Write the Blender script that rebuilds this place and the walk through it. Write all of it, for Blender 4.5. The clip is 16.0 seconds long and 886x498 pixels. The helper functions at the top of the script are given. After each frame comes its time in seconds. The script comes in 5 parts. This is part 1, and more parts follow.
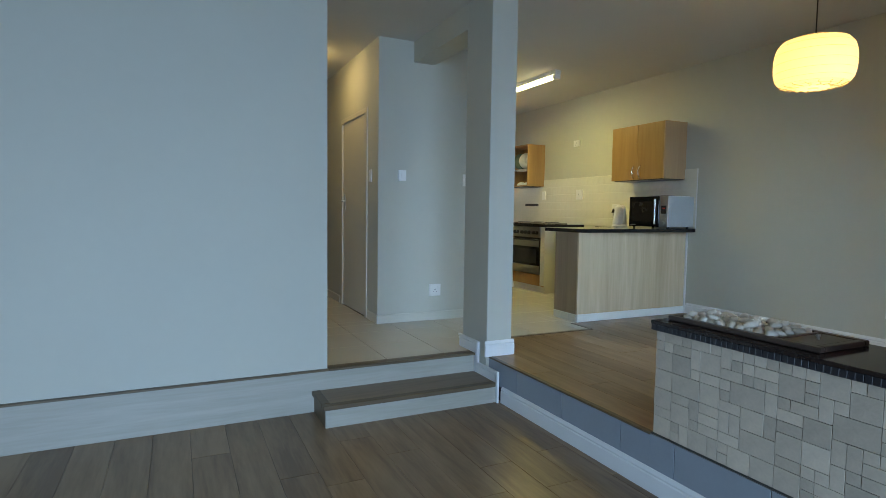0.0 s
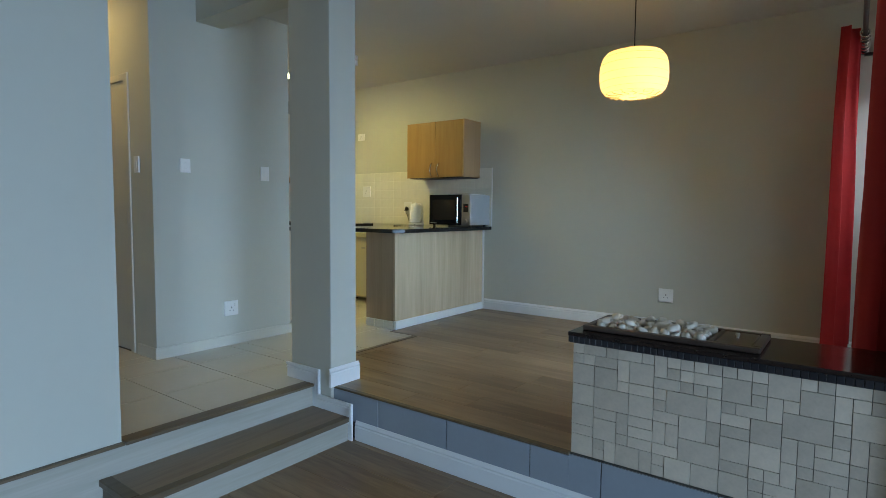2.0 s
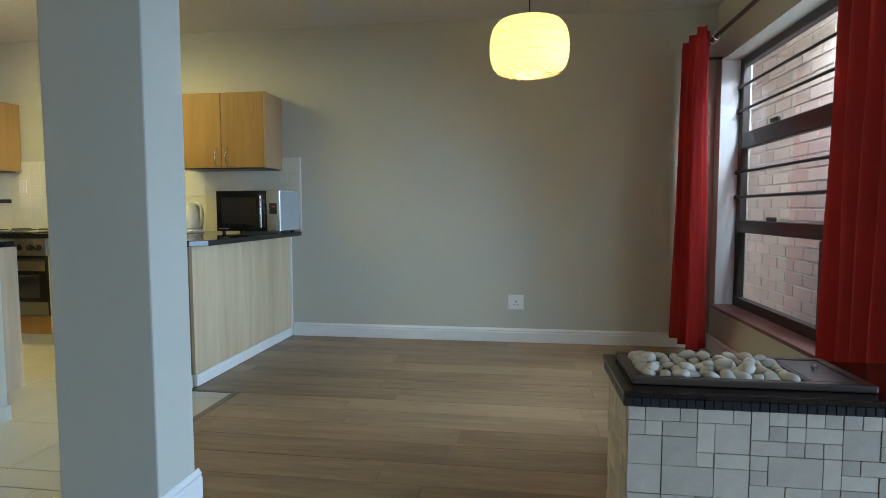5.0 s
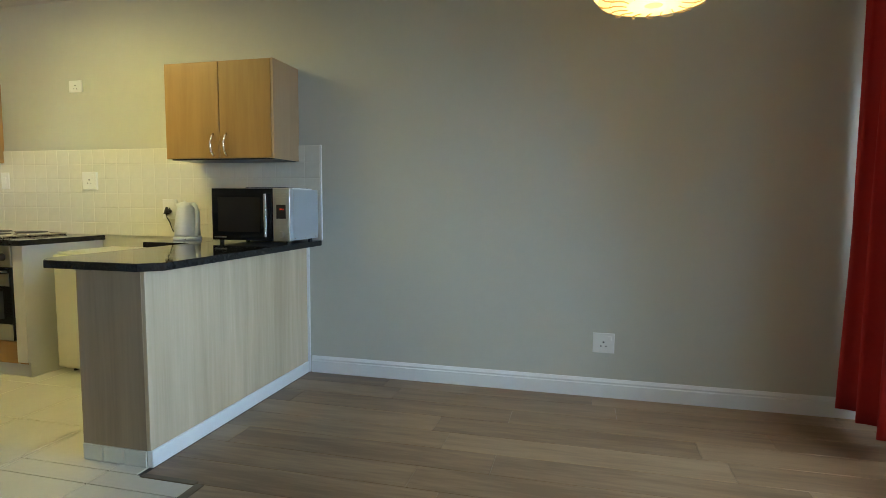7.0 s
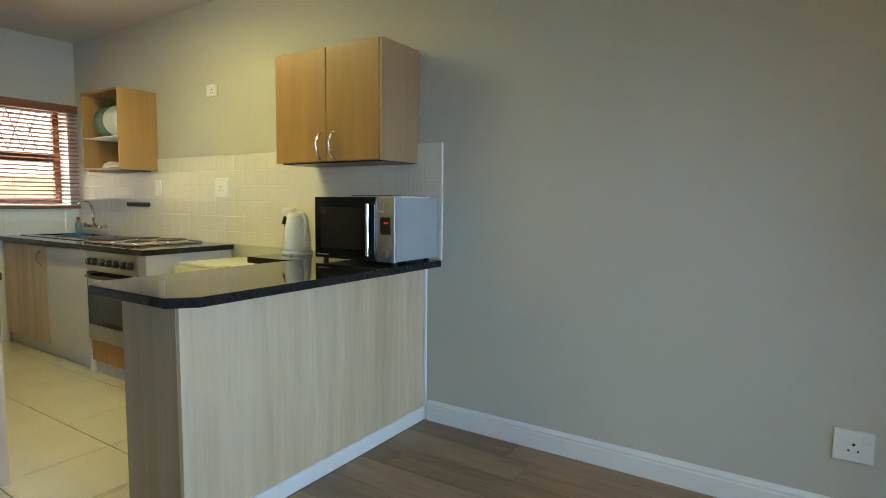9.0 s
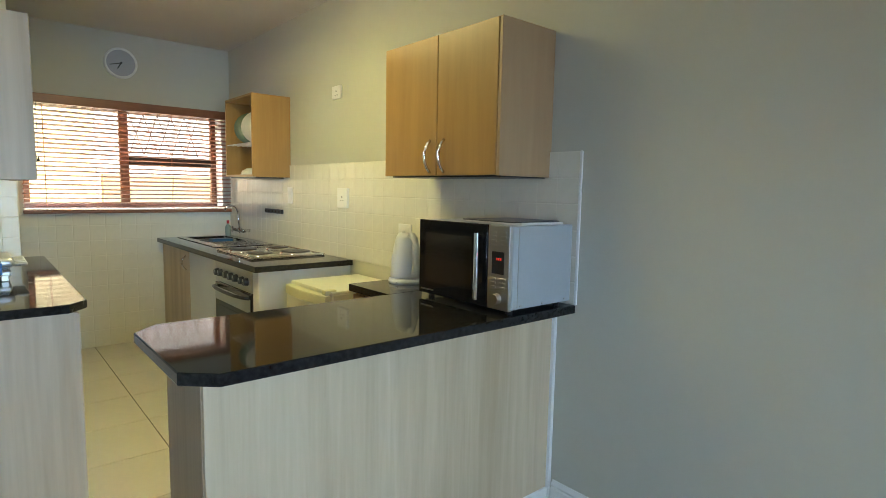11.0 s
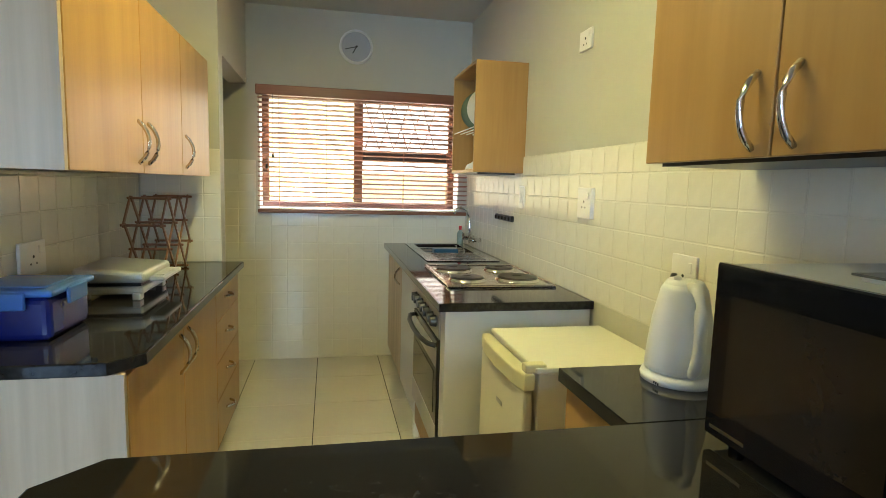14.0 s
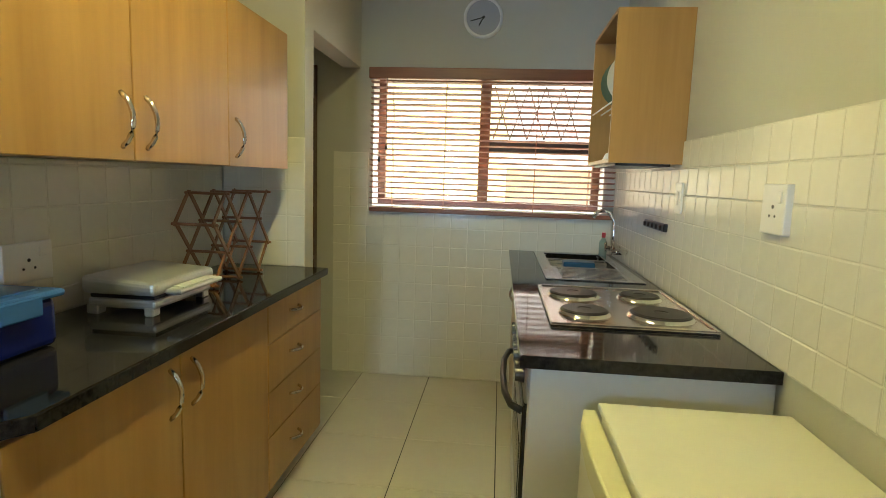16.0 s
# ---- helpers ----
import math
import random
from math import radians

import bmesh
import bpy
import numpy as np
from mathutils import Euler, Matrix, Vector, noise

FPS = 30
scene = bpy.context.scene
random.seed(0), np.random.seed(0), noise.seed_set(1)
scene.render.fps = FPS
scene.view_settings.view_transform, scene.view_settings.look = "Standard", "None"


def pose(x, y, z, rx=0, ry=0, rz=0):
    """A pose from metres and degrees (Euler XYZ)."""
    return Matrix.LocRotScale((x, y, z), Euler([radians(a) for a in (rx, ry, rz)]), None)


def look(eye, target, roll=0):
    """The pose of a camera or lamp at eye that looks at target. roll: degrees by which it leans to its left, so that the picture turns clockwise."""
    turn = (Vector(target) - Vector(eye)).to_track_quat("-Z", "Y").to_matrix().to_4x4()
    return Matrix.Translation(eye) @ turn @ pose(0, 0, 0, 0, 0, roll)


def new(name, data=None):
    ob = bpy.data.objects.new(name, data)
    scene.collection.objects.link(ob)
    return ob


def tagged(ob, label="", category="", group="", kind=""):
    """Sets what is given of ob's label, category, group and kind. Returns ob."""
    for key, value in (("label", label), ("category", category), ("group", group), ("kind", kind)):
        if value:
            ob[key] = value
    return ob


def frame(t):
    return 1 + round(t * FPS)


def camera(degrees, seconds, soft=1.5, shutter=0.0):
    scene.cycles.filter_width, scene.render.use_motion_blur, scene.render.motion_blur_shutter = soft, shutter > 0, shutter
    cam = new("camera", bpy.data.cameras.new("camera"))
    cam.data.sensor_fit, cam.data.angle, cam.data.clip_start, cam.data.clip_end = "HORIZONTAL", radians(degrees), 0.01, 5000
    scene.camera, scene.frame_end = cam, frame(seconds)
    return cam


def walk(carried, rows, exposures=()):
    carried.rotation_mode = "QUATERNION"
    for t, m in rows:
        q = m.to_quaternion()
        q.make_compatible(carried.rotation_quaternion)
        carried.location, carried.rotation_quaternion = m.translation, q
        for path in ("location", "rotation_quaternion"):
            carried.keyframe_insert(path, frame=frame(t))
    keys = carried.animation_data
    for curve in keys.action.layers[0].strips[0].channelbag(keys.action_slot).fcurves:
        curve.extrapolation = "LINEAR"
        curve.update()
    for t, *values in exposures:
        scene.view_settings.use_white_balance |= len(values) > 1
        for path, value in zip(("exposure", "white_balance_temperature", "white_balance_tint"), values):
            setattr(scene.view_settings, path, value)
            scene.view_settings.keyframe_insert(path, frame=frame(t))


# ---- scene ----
cam = camera(77.3, 16.0, soft=0.85)
PATH = [
    (0, (0.398, 0.16, 1.397), (1.263, 1.959, 1.266), 0.8),
    (0.5, (0.275, 0.352, 1.416), (1.33, 2.046, 1.281), 0.9),
    (1, (0.206, 0.602, 1.414), (1.468, 2.148, 1.279), 0.9),
    (1.5, (0.197, 0.848, 1.417), (1.639, 2.228, 1.282), 0.8),
    (2, (0.175, 1.09, 1.423), (1.775, 2.281, 1.287), 0.5),
    (2.5, (0.18, 1.315, 1.424), (1.913, 2.303, 1.288), 0.5),
    (3, (0.191, 1.552, 1.426), (2.027, 2.333, 1.288), 0.4),
    (3.5, (0.23, 1.848, 1.423), (2.132, 2.451, 1.283), 0.4),
    (3.7, (0.26, 1.952, 1.42), (2.182, 2.487, 1.279), 0.4),
    (5.8, (1.197, 2.55, 1.495), (3.179, 2.763, 1.332), 0.1),
    (6, (1.311, 2.581, 1.515), (3.293, 2.786, 1.341), 0.3),
    (6.5, (1.616, 2.588, 1.522), (3.588, 2.87, 1.352), 0.4),
    (7, (1.903, 2.568, 1.52), (3.837, 3.05, 1.353), 0.4),
    (7.5, (2.181, 2.55, 1.512), (4.061, 3.211, 1.351), 0.6),
    (8, (2.413, 2.562, 1.504), (4.228, 3.387, 1.347), 0.7),
    (10.3, (3.181, 2.768, 1.705), (4.632, 4.13, 1.508), 0.9),
    (10.5, (3.234, 2.793, 1.709), (4.639, 4.203, 1.509), 1.1),
    (11, (3.42, 2.89, 1.722), (4.707, 4.407, 1.513), 1.1),
    (11.5, (3.598, 3.007, 1.724), (4.773, 4.61, 1.505), 1.1),
    (12, (3.794, 3.175, 1.719), (4.817, 4.88, 1.502), 1.2),
    (12.5, (3.923, 3.329, 1.73), (4.803, 5.11, 1.508), 1.2),
    (13, (4.066, 3.523, 1.723), (4.803, 5.369, 1.501), 1.4),
    (13.5, (4.149, 3.71, 1.707), (4.711, 5.616, 1.481), 1.5),
    (14, (4.217, 3.93, 1.722), (4.622, 5.875, 1.493), 1.6),
    (14.5, (4.292, 4.117, 1.716), (4.552, 6.086, 1.484), 1.7),
    (15, (4.4, 4.298, 1.713), (4.476, 6.282, 1.476), 1.8),
    (15.5, (4.478, 4.461, 1.706), (4.4, 6.445, 1.467), 1.9),
    (16, (4.571, 4.594, 1.714), (4.373, 6.568, 1.461), 1.9),
]
walk(cam, [(t, look(eye, target, roll)) for t, eye, target, roll in PATH], [(0, -0.08), (1.5, -0.2), (2.2, -0.02), (3, 0.26), (3.5, 0.3), (6.5, 0.22), (10.5, 0.2), (12.5, 0.74), (13.2, 0.66), (14, 0.38), (16, 0.1)])

# ---- world, sun, large lights ----
F, L, CEIL = 0.36, 0.082, 2.97          # raised floor, sunken floor, ceiling
XR, YW, YK = 5.30, 0.92, 8.24           # dining wall, window wall, kitchen end wall
CT = 1.262                              # worktop height
world = bpy.data.worlds.new("sky")
scene.world = world
world.use_nodes = True
wn = world.node_tree
sky = wn.nodes.new("ShaderNodeTexSky")
sky.sky_type, sky.sun_disc = "NISHITA", False
sky.sun_elevation, sky.sun_rotation = radians(53), radians(165)
wn.nodes["Background"].inputs[1].default_value = 0.15
wn.links.new(sky.outputs[0], wn.nodes["Background"].inputs[0])
sun = new("sun", bpy.data.lights.new("sun", "SUN"))
sun.data.energy, sun.data.angle, sun.data.color = 4.6, radians(0.5), (1.0, 0.93, 0.82)
sun.matrix_world = look((3, -11, 15), (0, 0, 0))


def area(name, eye, target, w, h, power, color):
    d = bpy.data.lights.new(name, "AREA")
    d.shape, d.size, d.size_y, d.energy, d.color = "RECTANGLE", w, h, power, color
    ob = new(name, d)
    ob.matrix_world = look(eye, target)
    return ob


patio = area("daylight_patio_door", (-0.5, -3.9, 1.35), (0.7, 3.7, -0.55), 3.4, 1.7, 122, (0.41, 0.65, 1.0))
patio.data.spread = radians(88)
dining = area("daylight_dining_window", (3.60, 0.895, 1.6), (4.25, 4.35, 0.65), 0.55, 1.5, 19, (0.46, 0.71, 1.0))
dining.data.spread = radians(84)
area("daylight_dining_window_top", (4.2, 0.52, 2.78), (4.2, 1.3, 1.2), 1.6, 0.30, 55, (0.62, 0.80, 1.0))
area("daylight_kitchen_window", (4.45, 8.82, 2.9), (4.35, 7.3, 1.2), 1.6, 0.55, 330, (0.90, 0.95, 0.97))

# ---- materials ----


def mat(name, color, rough=0.5, metal=0.0, var=0.08, scale=6.0, bump=0.0, bscale=120.0, spec=0.5, stretch=(1, 1, 1), rand=0.0, coat=0.0):
    """Base colour varied at two scales, with fine relief."""
    m = bpy.data.materials.new(name)
    m.use_nodes = True
    t, b = m.node_tree, m.node_tree.nodes["Principled BSDF"]
    b.inputs["Roughness"].default_value, b.inputs["Metallic"].default_value = rough, metal
    b.inputs["Specular IOR Level"].default_value = spec
    b.inputs["Coat Weight"].default_value = coat
    co = t.nodes.new("ShaderNodeTexCoord")
    mp = t.nodes.new("ShaderNodeMapping")
    mp.inputs["Scale"].default_value = stretch
    t.links.new(co.outputs["Object"], mp.inputs[0])
    n1, n2 = t.nodes.new("ShaderNodeTexNoise"), t.nodes.new("ShaderNodeTexNoise")
    for n, s, d in ((n1, scale, 4), (n2, scale * 9, 3)):
        n.inputs["Scale"].default_value, n.inputs["Detail"].default_value = s, d
        t.links.new(mp.outputs[0], n.inputs[0])
    add = t.nodes.new("ShaderNodeMath")
    add.operation = "MULTIPLY_ADD"
    t.links.new(n2.outputs[0], add.inputs[0])
    add.inputs[1].default_value = 0.45
    t.links.new(n1.outputs[0], add.inputs[2])
    last = add
    if rand:
        oi = t.nodes.new("ShaderNodeObjectInfo")
        ra = t.nodes.new("ShaderNodeMath")
        ra.operation = "MULTIPLY_ADD"
        t.links.new(oi.outputs["Random"], ra.inputs[0])
        ra.inputs[1].default_value = rand
        t.links.new(last.outputs[0], ra.inputs[2])
        last = ra
    ramp = t.nodes.new("ShaderNodeMapRange")
    ramp.inputs[1].default_value, ramp.inputs[2].default_value = 0.4, 1.05 + rand
    ramp.inputs[3].default_value, ramp.inputs[4].default_value = 1 - var, 1 + var
    t.links.new(last.outputs[0], ramp.inputs[0])
    mul = t.nodes.new("ShaderNodeVectorMath")
    mul.operation = "SCALE"
    mul.inputs[0].default_value = color
    t.links.new(ramp.outputs[0], mul.inputs["Scale"])
    t.links.new(mul.outputs[0], b.inputs["Base Color"])
    if bump:
        bn = t.nodes.new("ShaderNodeTexNoise")
        bn.inputs["Scale"].default_value, bn.inputs["Detail"].default_value = bscale, 3
        t.links.new(mp.outputs[0], bn.inputs[0])
        bp = t.nodes.new("ShaderNodeBump")
        bp.inputs["Strength"].default_value, bp.inputs["Distance"].default_value = bump, 0.004
        t.links.new(bn.outputs[0], bp.inputs["Height"])
        t.links.new(bp.outputs[0], b.inputs["Normal"])
    return m


def wood(name, dark, light, rough=0.42, grain=(14, 14, 0.9), rand=0.25, contrast=1.0, bump=0.12):
    """Wood with long grain along the axis that has the smallest scale, and streaks of two widths."""
    m = bpy.data.materials.new(name)
    m.use_nodes = True
    t, b = m.node_tree, m.node_tree.nodes["Principled BSDF"]
    b.inputs["Roughness"].default_value = rough
    co, mp, oi = (t.nodes.new(k) for k in ("ShaderNodeTexCoord", "ShaderNodeMapping", "ShaderNodeObjectInfo"))
    mp.inputs["Scale"].default_value = grain
    off = t.nodes.new("ShaderNodeVectorMath")
    off.operation = "MULTIPLY_ADD"
    t.links.new(oi.outputs["Random"], off.inputs[0])
    off.inputs[1].default_value = (7.3, 11.1, 5.7)
    t.links.new(co.outputs["Object"], off.inputs[2])
    t.links.new(off.outputs[0], mp.inputs[0])
    a, c = t.nodes.new("ShaderNodeTexNoise"), t.nodes.new("ShaderNodeTexNoise")
    a.inputs["Scale"].default_value, a.inputs["Detail"].default_value, a.inputs["Distortion"].default_value = 1.0, 5, 0.6
    c.inputs["Scale"].default_value, c.inputs["Detail"].default_value = 6.0, 4
    t.links.new(mp.outputs[0], a.inputs[0])
    t.links.new(mp.outputs[0], c.inputs[0])
    s = t.nodes.new("ShaderNodeMath")
    s.operation = "MULTIPLY_ADD"
    t.links.new(c.outputs[0], s.inputs[0])
    s.inputs[1].default_value = 0.4
    t.links.new(a.outputs[0], s.inputs[2])
    s2 = t.nodes.new("ShaderNodeMath")
    s2.operation = "MULTIPLY_ADD"
    t.links.new(oi.outputs["Random"], s2.inputs[0])
    s2.inputs[1].default_value = rand
    t.links.new(s.outputs[0], s2.inputs[2])
    mr = t.nodes.new("ShaderNodeMapRange")
    mr.inputs[1].default_value, mr.inputs[2].default_value = 0.7 - 0.3 / contrast + rand / 2, 0.7 + 0.3 / contrast + rand / 2
    t.links.new(s2.outputs[0], mr.inputs[0])
    mix = t.nodes.new("ShaderNodeMix")
    mix.data_type = "RGBA"
    mix.inputs["A"].default_value, mix.inputs["B"].default_value = (*dark, 1), (*light, 1)
    t.links.new(mr.outputs[0], mix.inputs["Factor"])
    t.links.new(mix.outputs["Result"], b.inputs["Base Color"])
    bp = t.nodes.new("ShaderNodeBump")
    bp.inputs["Strength"].default_value, bp.inputs["Distance"].default_value = bump, 0.002
    t.links.new(c.outputs[0], bp.inputs["Height"])
    t.links.new(bp.outputs[0], b.inputs["Normal"])
    return m


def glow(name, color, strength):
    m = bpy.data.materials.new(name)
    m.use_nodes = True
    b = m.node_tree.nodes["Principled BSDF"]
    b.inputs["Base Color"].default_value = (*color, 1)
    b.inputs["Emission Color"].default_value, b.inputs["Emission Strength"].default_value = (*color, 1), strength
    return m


def glassy(name, color=(1, 1, 1), rough=0.0):
    m = bpy.data.materials.new(name)
    m.use_nodes = True
    b = m.node_tree.nodes["Principled BSDF"]
    b.inputs["Base Color"].default_value = (*color, 1)
    b.inputs["Transmission Weight"].default_value, b.inputs["Roughness"].default_value = 1.0, rough
    b.inputs["IOR"].default_value = 1.45
    return m


M_WALL = mat("wall_paint", (0.55, 0.537, 0.455), 0.7, var=0.025, scale=2.0, bump=0.10, bscale=260)
M_CEIL = mat("ceiling_paint", (0.62, 0.60, 0.55), 0.85, var=0.02, scale=2.0, bump=0.05, bscale=200)
M_WHITE = mat("white_enamel", (0.80, 0.80, 0.78), 0.38, var=0.03, scale=5)
M_LAM = wood("laminate_plank", (0.165, 0.094, 0.045), (0.33, 0.214, 0.117), 0.34, (11, 1.2, 11), 0.34, 1.25, 0.08)
M_KICK = wood("limed_board", (0.34, 0.315, 0.255), (0.48, 0.455, 0.385), 0.5, (1.0, 14, 14), 0.1, 0.9)
M_NOSE = wood("brown_trim", (0.095, 0.065, 0.035), (0.17, 0.12, 0.07), 0.42, (1.5, 16, 16), 0.1)
M_FTILE = mat("floor_tile", (0.66, 0.62, 0.52), 0.22, var=0.05, scale=3, bump=0.02, rand=0.25)
M_GROUT = mat("grout", (0.085, 0.078, 0.065), 0.9, var=0.1, scale=20)
M_WTILE = mat("wall_tile", (0.76, 0.735, 0.635), 0.17, var=0.04, scale=4, bump=0.45, bscale=14, rand=0.2)
M_WGROUT = mat("wall_grout", (0.74, 0.71, 0.61), 0.85, var=0.05, scale=20)
M_GREYT = mat("grey_tile", (0.30, 0.33, 0.36), 0.45, var=0.06, scale=5, rand=0.1)
M_STONE = mat("tumbled_stone", (0.57, 0.485, 0.375), 0.75, var=0.30, scale=9, bump=0.4, bscale=60, rand=1.0)
M_SGROUT = mat("stone_joint", (0.075, 0.068, 0.058), 0.95, var=0.1, scale=30)
M_GRAN = mat("black_granite", (0.017, 0.016, 0.016), 0.055, var=0.8, scale=60, spec=0.30, bump=0.006, bscale=25)
M_BIRCH = wood("birch_panel", (0.49, 0.365, 0.222), (0.69, 0.555, 0.38), 0.42, (8, 8, 0.45), 0.06, 1.35)
M_SIDE = wood("pale_oak_side", (0.43, 0.325, 0.215), (0.61, 0.485, 0.345), 0.42, (8, 8, 0.45), 0.06, 1.2)
# Far darker than M_BIRCH: shade on the peninsula's end is in the colour.
M_ENDSHADE = wood("shaded_end_panel", (0.26, 0.185, 0.115), (0.41, 0.305, 0.20), 0.5, (14, 14, 0.8), 0.08, 0.8)
M_OAK = wood("honey_oak", (0.335, 0.175, 0.052), (0.47, 0.275, 0.092), 0.34, (9, 9, 0.7), 0.10, 0.8)
M_METAL = mat("brushed_steel", (0.55, 0.55, 0.54), 0.28, 1.0, var=0.06, scale=12)
M_CHROME = mat("chrome", (0.72, 0.71, 0.69), 0.12, 1.0, var=0.03)
M_BLACK = mat("black_plastic", (0.012, 0.012, 0.013), 0.3, var=0.2)
M_DARKF = mat("dark_window_frame", (0.028, 0.018, 0.014), 0.4, var=0.15)
M_RED = mat("red_curtain", (0.42, 0.012, 0.012), 0.8, var=0.12, scale=5, bump=0.2, bscale=500)
rt, rb = M_RED.node_tree, M_RED.node_tree.nodes["Principled BSDF"]
tr = rt.nodes.new("ShaderNodeBsdfTranslucent")
tr.inputs[0].default_value = (0.75, 0.03, 0.03, 1)
mx = rt.nodes.new("ShaderNodeMixShader")
mx.inputs[0].default_value = 0.1
rt.links.new(rb.outputs[0], mx.inputs[1])
rt.links.new(tr.outputs[0], mx.inputs[2])
rt.links.new(mx.outputs[0], rt.nodes["Material Output"].inputs[0])
M_SILL = mat("dark_red_sill", (0.13, 0.045, 0.035), 0.3, var=0.2)
M_PLAST = mat("white_plastic", (0.82, 0.81, 0.78), 0.35, var=0.02)
M_DOOR = mat("cream_door_paint", (0.62, 0.59, 0.50), 0.45, var=0.03, scale=3)

# ---- building helpers ----


def box(bm, x0, x1, y0, y1, z0, z1, bevel=0.0, seg=1):
    m = Matrix.Translation(((x0 + x1) / 2, (y0 + y1) / 2, (z0 + z1) / 2)) @ Matrix.Diagonal((x1 - x0, y1 - y0, z1 - z0, 1))
    vs = bmesh.ops.create_cube(bm, size=1, matrix=m)["verts"]
    if bevel:
        es = {e for v in vs for e in v.link_edges}
        bmesh.ops.bevel(bm, geom=list(es), offset=bevel, segments=seg, affect="EDGES", profile=0.5)
    return bm


def cyl(bm, p, q, r, r2=None, seg=16):
    p, q = Vector(p), Vector(q)
    d = q - p
    rot = d.to_track_quat("Z", "Y").to_matrix().to_4x4()
    bmesh.ops.create_cone(bm, cap_ends=True, segments=seg, radius1=r, radius2=r if r2 is None else r2, depth=d.length,
                          matrix=Matrix.Translation((p + q) / 2) @ rot)
    return bm


def tube(bm, pts, r, seg=8):
    """A round tube along points."""
    pts = [Vector(p) for p in pts]
    rings = []
    up = Vector((0.13, 0.21, 0.97))
    for i, p in enumerate(pts):
        d = (pts[min(i + 1, len(pts) - 1)] - pts[max(i - 1, 0)]).normalized()
        a = d.cross(up if abs(d.dot(up)) < 0.95 else Vector((1, 0, 0))).normalized()
        c = d.cross(a)
        rings.append([bm.verts.new(p + r * (math.cos(k * math.tau / seg) * a + math.sin(k * math.tau / seg) * c)) for k in range(seg)])
    for u, v in zip(rings, rings[1:]):
        for k in range(seg):
            bm.faces.new((u[k], u[(k + 1) % seg], v[(k + 1) % seg], v[k]))
    bm.faces.new(rings[0])
    bm.faces.new(rings[-1][::-1])
    return bm


def lathe(bm, prof, cx=0.0, cy=0.0, seg=32, squash=(1, 1)):
    """Turns (radius, height) pairs round the z axis."""
    rings = [[bm.verts.new((cx + squash[0] * r * math.cos(k * math.tau / seg), cy + squash[1] * r * math.sin(k * math.tau / seg), z)) for k in range(seg)] for r, z in prof]
    for u, v in zip(rings, rings[1:]):
        for k in range(seg):
            bm.faces.new((u[k], u[(k + 1) % seg], v[(k + 1) % seg], v[k]))
    return bm


def prism(bm, outline, z0, z1, bevel=0.0):
    """An upright prism over a plan outline."""
    lo = [bm.verts.new((x, y, z0)) for x, y in outline]
    hi = [bm.verts.new((x, y, z1)) for x, y in outline]
    n = len(lo)
    fs = [bm.faces.new(lo[::-1]), bm.faces.new(hi)] + [bm.faces.new((lo[k], lo[(k + 1) % n], hi[(k + 1) % n], hi[k])) for k in range(n)]
    bmesh.ops.recalc_face_normals(bm, faces=fs)
    if bevel:
        es = {e for f in fs[:2] for e in f.edges}
        bmesh.ops.bevel(bm, geom=list(es), offset=bevel, segments=2, affect="EDGES", profile=0.5)
    return bm


def extrude_profile(bm, prof, along, start, end, out, base=0.0):
    """A moulding: (out, up) profile run along one plan axis from start to end; out is the wall's place and its facing sign."""
    place, sign = out
    ends = []
    for s in (start, end):
        ends.append([bm.verts.new(((s, place + sign * o, base + u) if along == "x" else (place + sign * o, s, base + u))) for o, u in prof])
    n = len(prof)
    fs = [bm.faces.new(ends[0]), bm.faces.new(ends[1][::-1])]
    fs += [bm.faces.new((ends[0][k], ends[0][(k + 1) % n], ends[1][(k + 1) % n], ends[1][k])) for k in range(n)]
    bmesh.ops.recalc_face_normals(bm, faces=fs)
    return bm


def mesh_of(name, bm, material, smooth=False):
    me = bpy.data.meshes.new(name)
    bmesh.ops.recalc_face_normals(bm, faces=bm.faces)
    bm.to_mesh(me)
    bm.free()
    me.materials.append(material)
    if smooth:
        for p in me.polygons:
            p.use_smooth = True
    return me


def part(name, bm, material, parent, label="", smooth=False):
    ob = new(name, mesh_of(name, bm, material, smooth))
    if parent:
        ob.parent = parent
        ob.matrix_parent_inverse = parent.matrix_basis.inverted()
    if label:
        ob["label"] = label
    return ob


def thing(name, label, category, at=(0, 0, 0), group="", kind=""):
    ob = new(name)
    ob.empty_display_size = 0.1
    ob.matrix_basis = Matrix.Translation(at)
    return tagged(ob, label, category, group, kind)


def bx(x0, x1, y0, y1, z0, z1, bevel=0.0, seg=1):
    return box(bmesh.new(), x0, x1, y0, y1, z0, z1, bevel, seg)


def struct(name, bm, material, label, category="", smooth=False):
    return tagged(part(name, bm, material, None, label, smooth), label, category or name.split("_")[0], "", "structure")


def wall_with_hole(axis, place, thick, a0, a1, z0, z1, holes):
    """A wall whose plan runs along axis, with openings (a, b, low, high) through it."""
    bm = bmesh.new()
    cuts = sorted({a0, a1, *(v for h in holes for v in h[:2])})
    for u, v in zip(cuts, cuts[1:]):
        mid, spans = (u + v) / 2, [(z0, z1)]
        for ha, hb, lo, hi in holes:
            if ha < mid < hb:
                spans = [s for p, q in spans for s in ((p, min(q, lo)), (max(p, hi), q)) if s[1] - s[0] > 1e-4]
        for p, q in spans:
            if axis == "x":
                box(bm, u, v, min(place, place + thick), max(place, place + thick), p, q)
            else:
                box(bm, min(place, place + thick), max(place, place + thick), u, v, p, q)
    bmesh.ops.remove_doubles(bm, verts=bm.verts, dist=1e-5)
    return bm


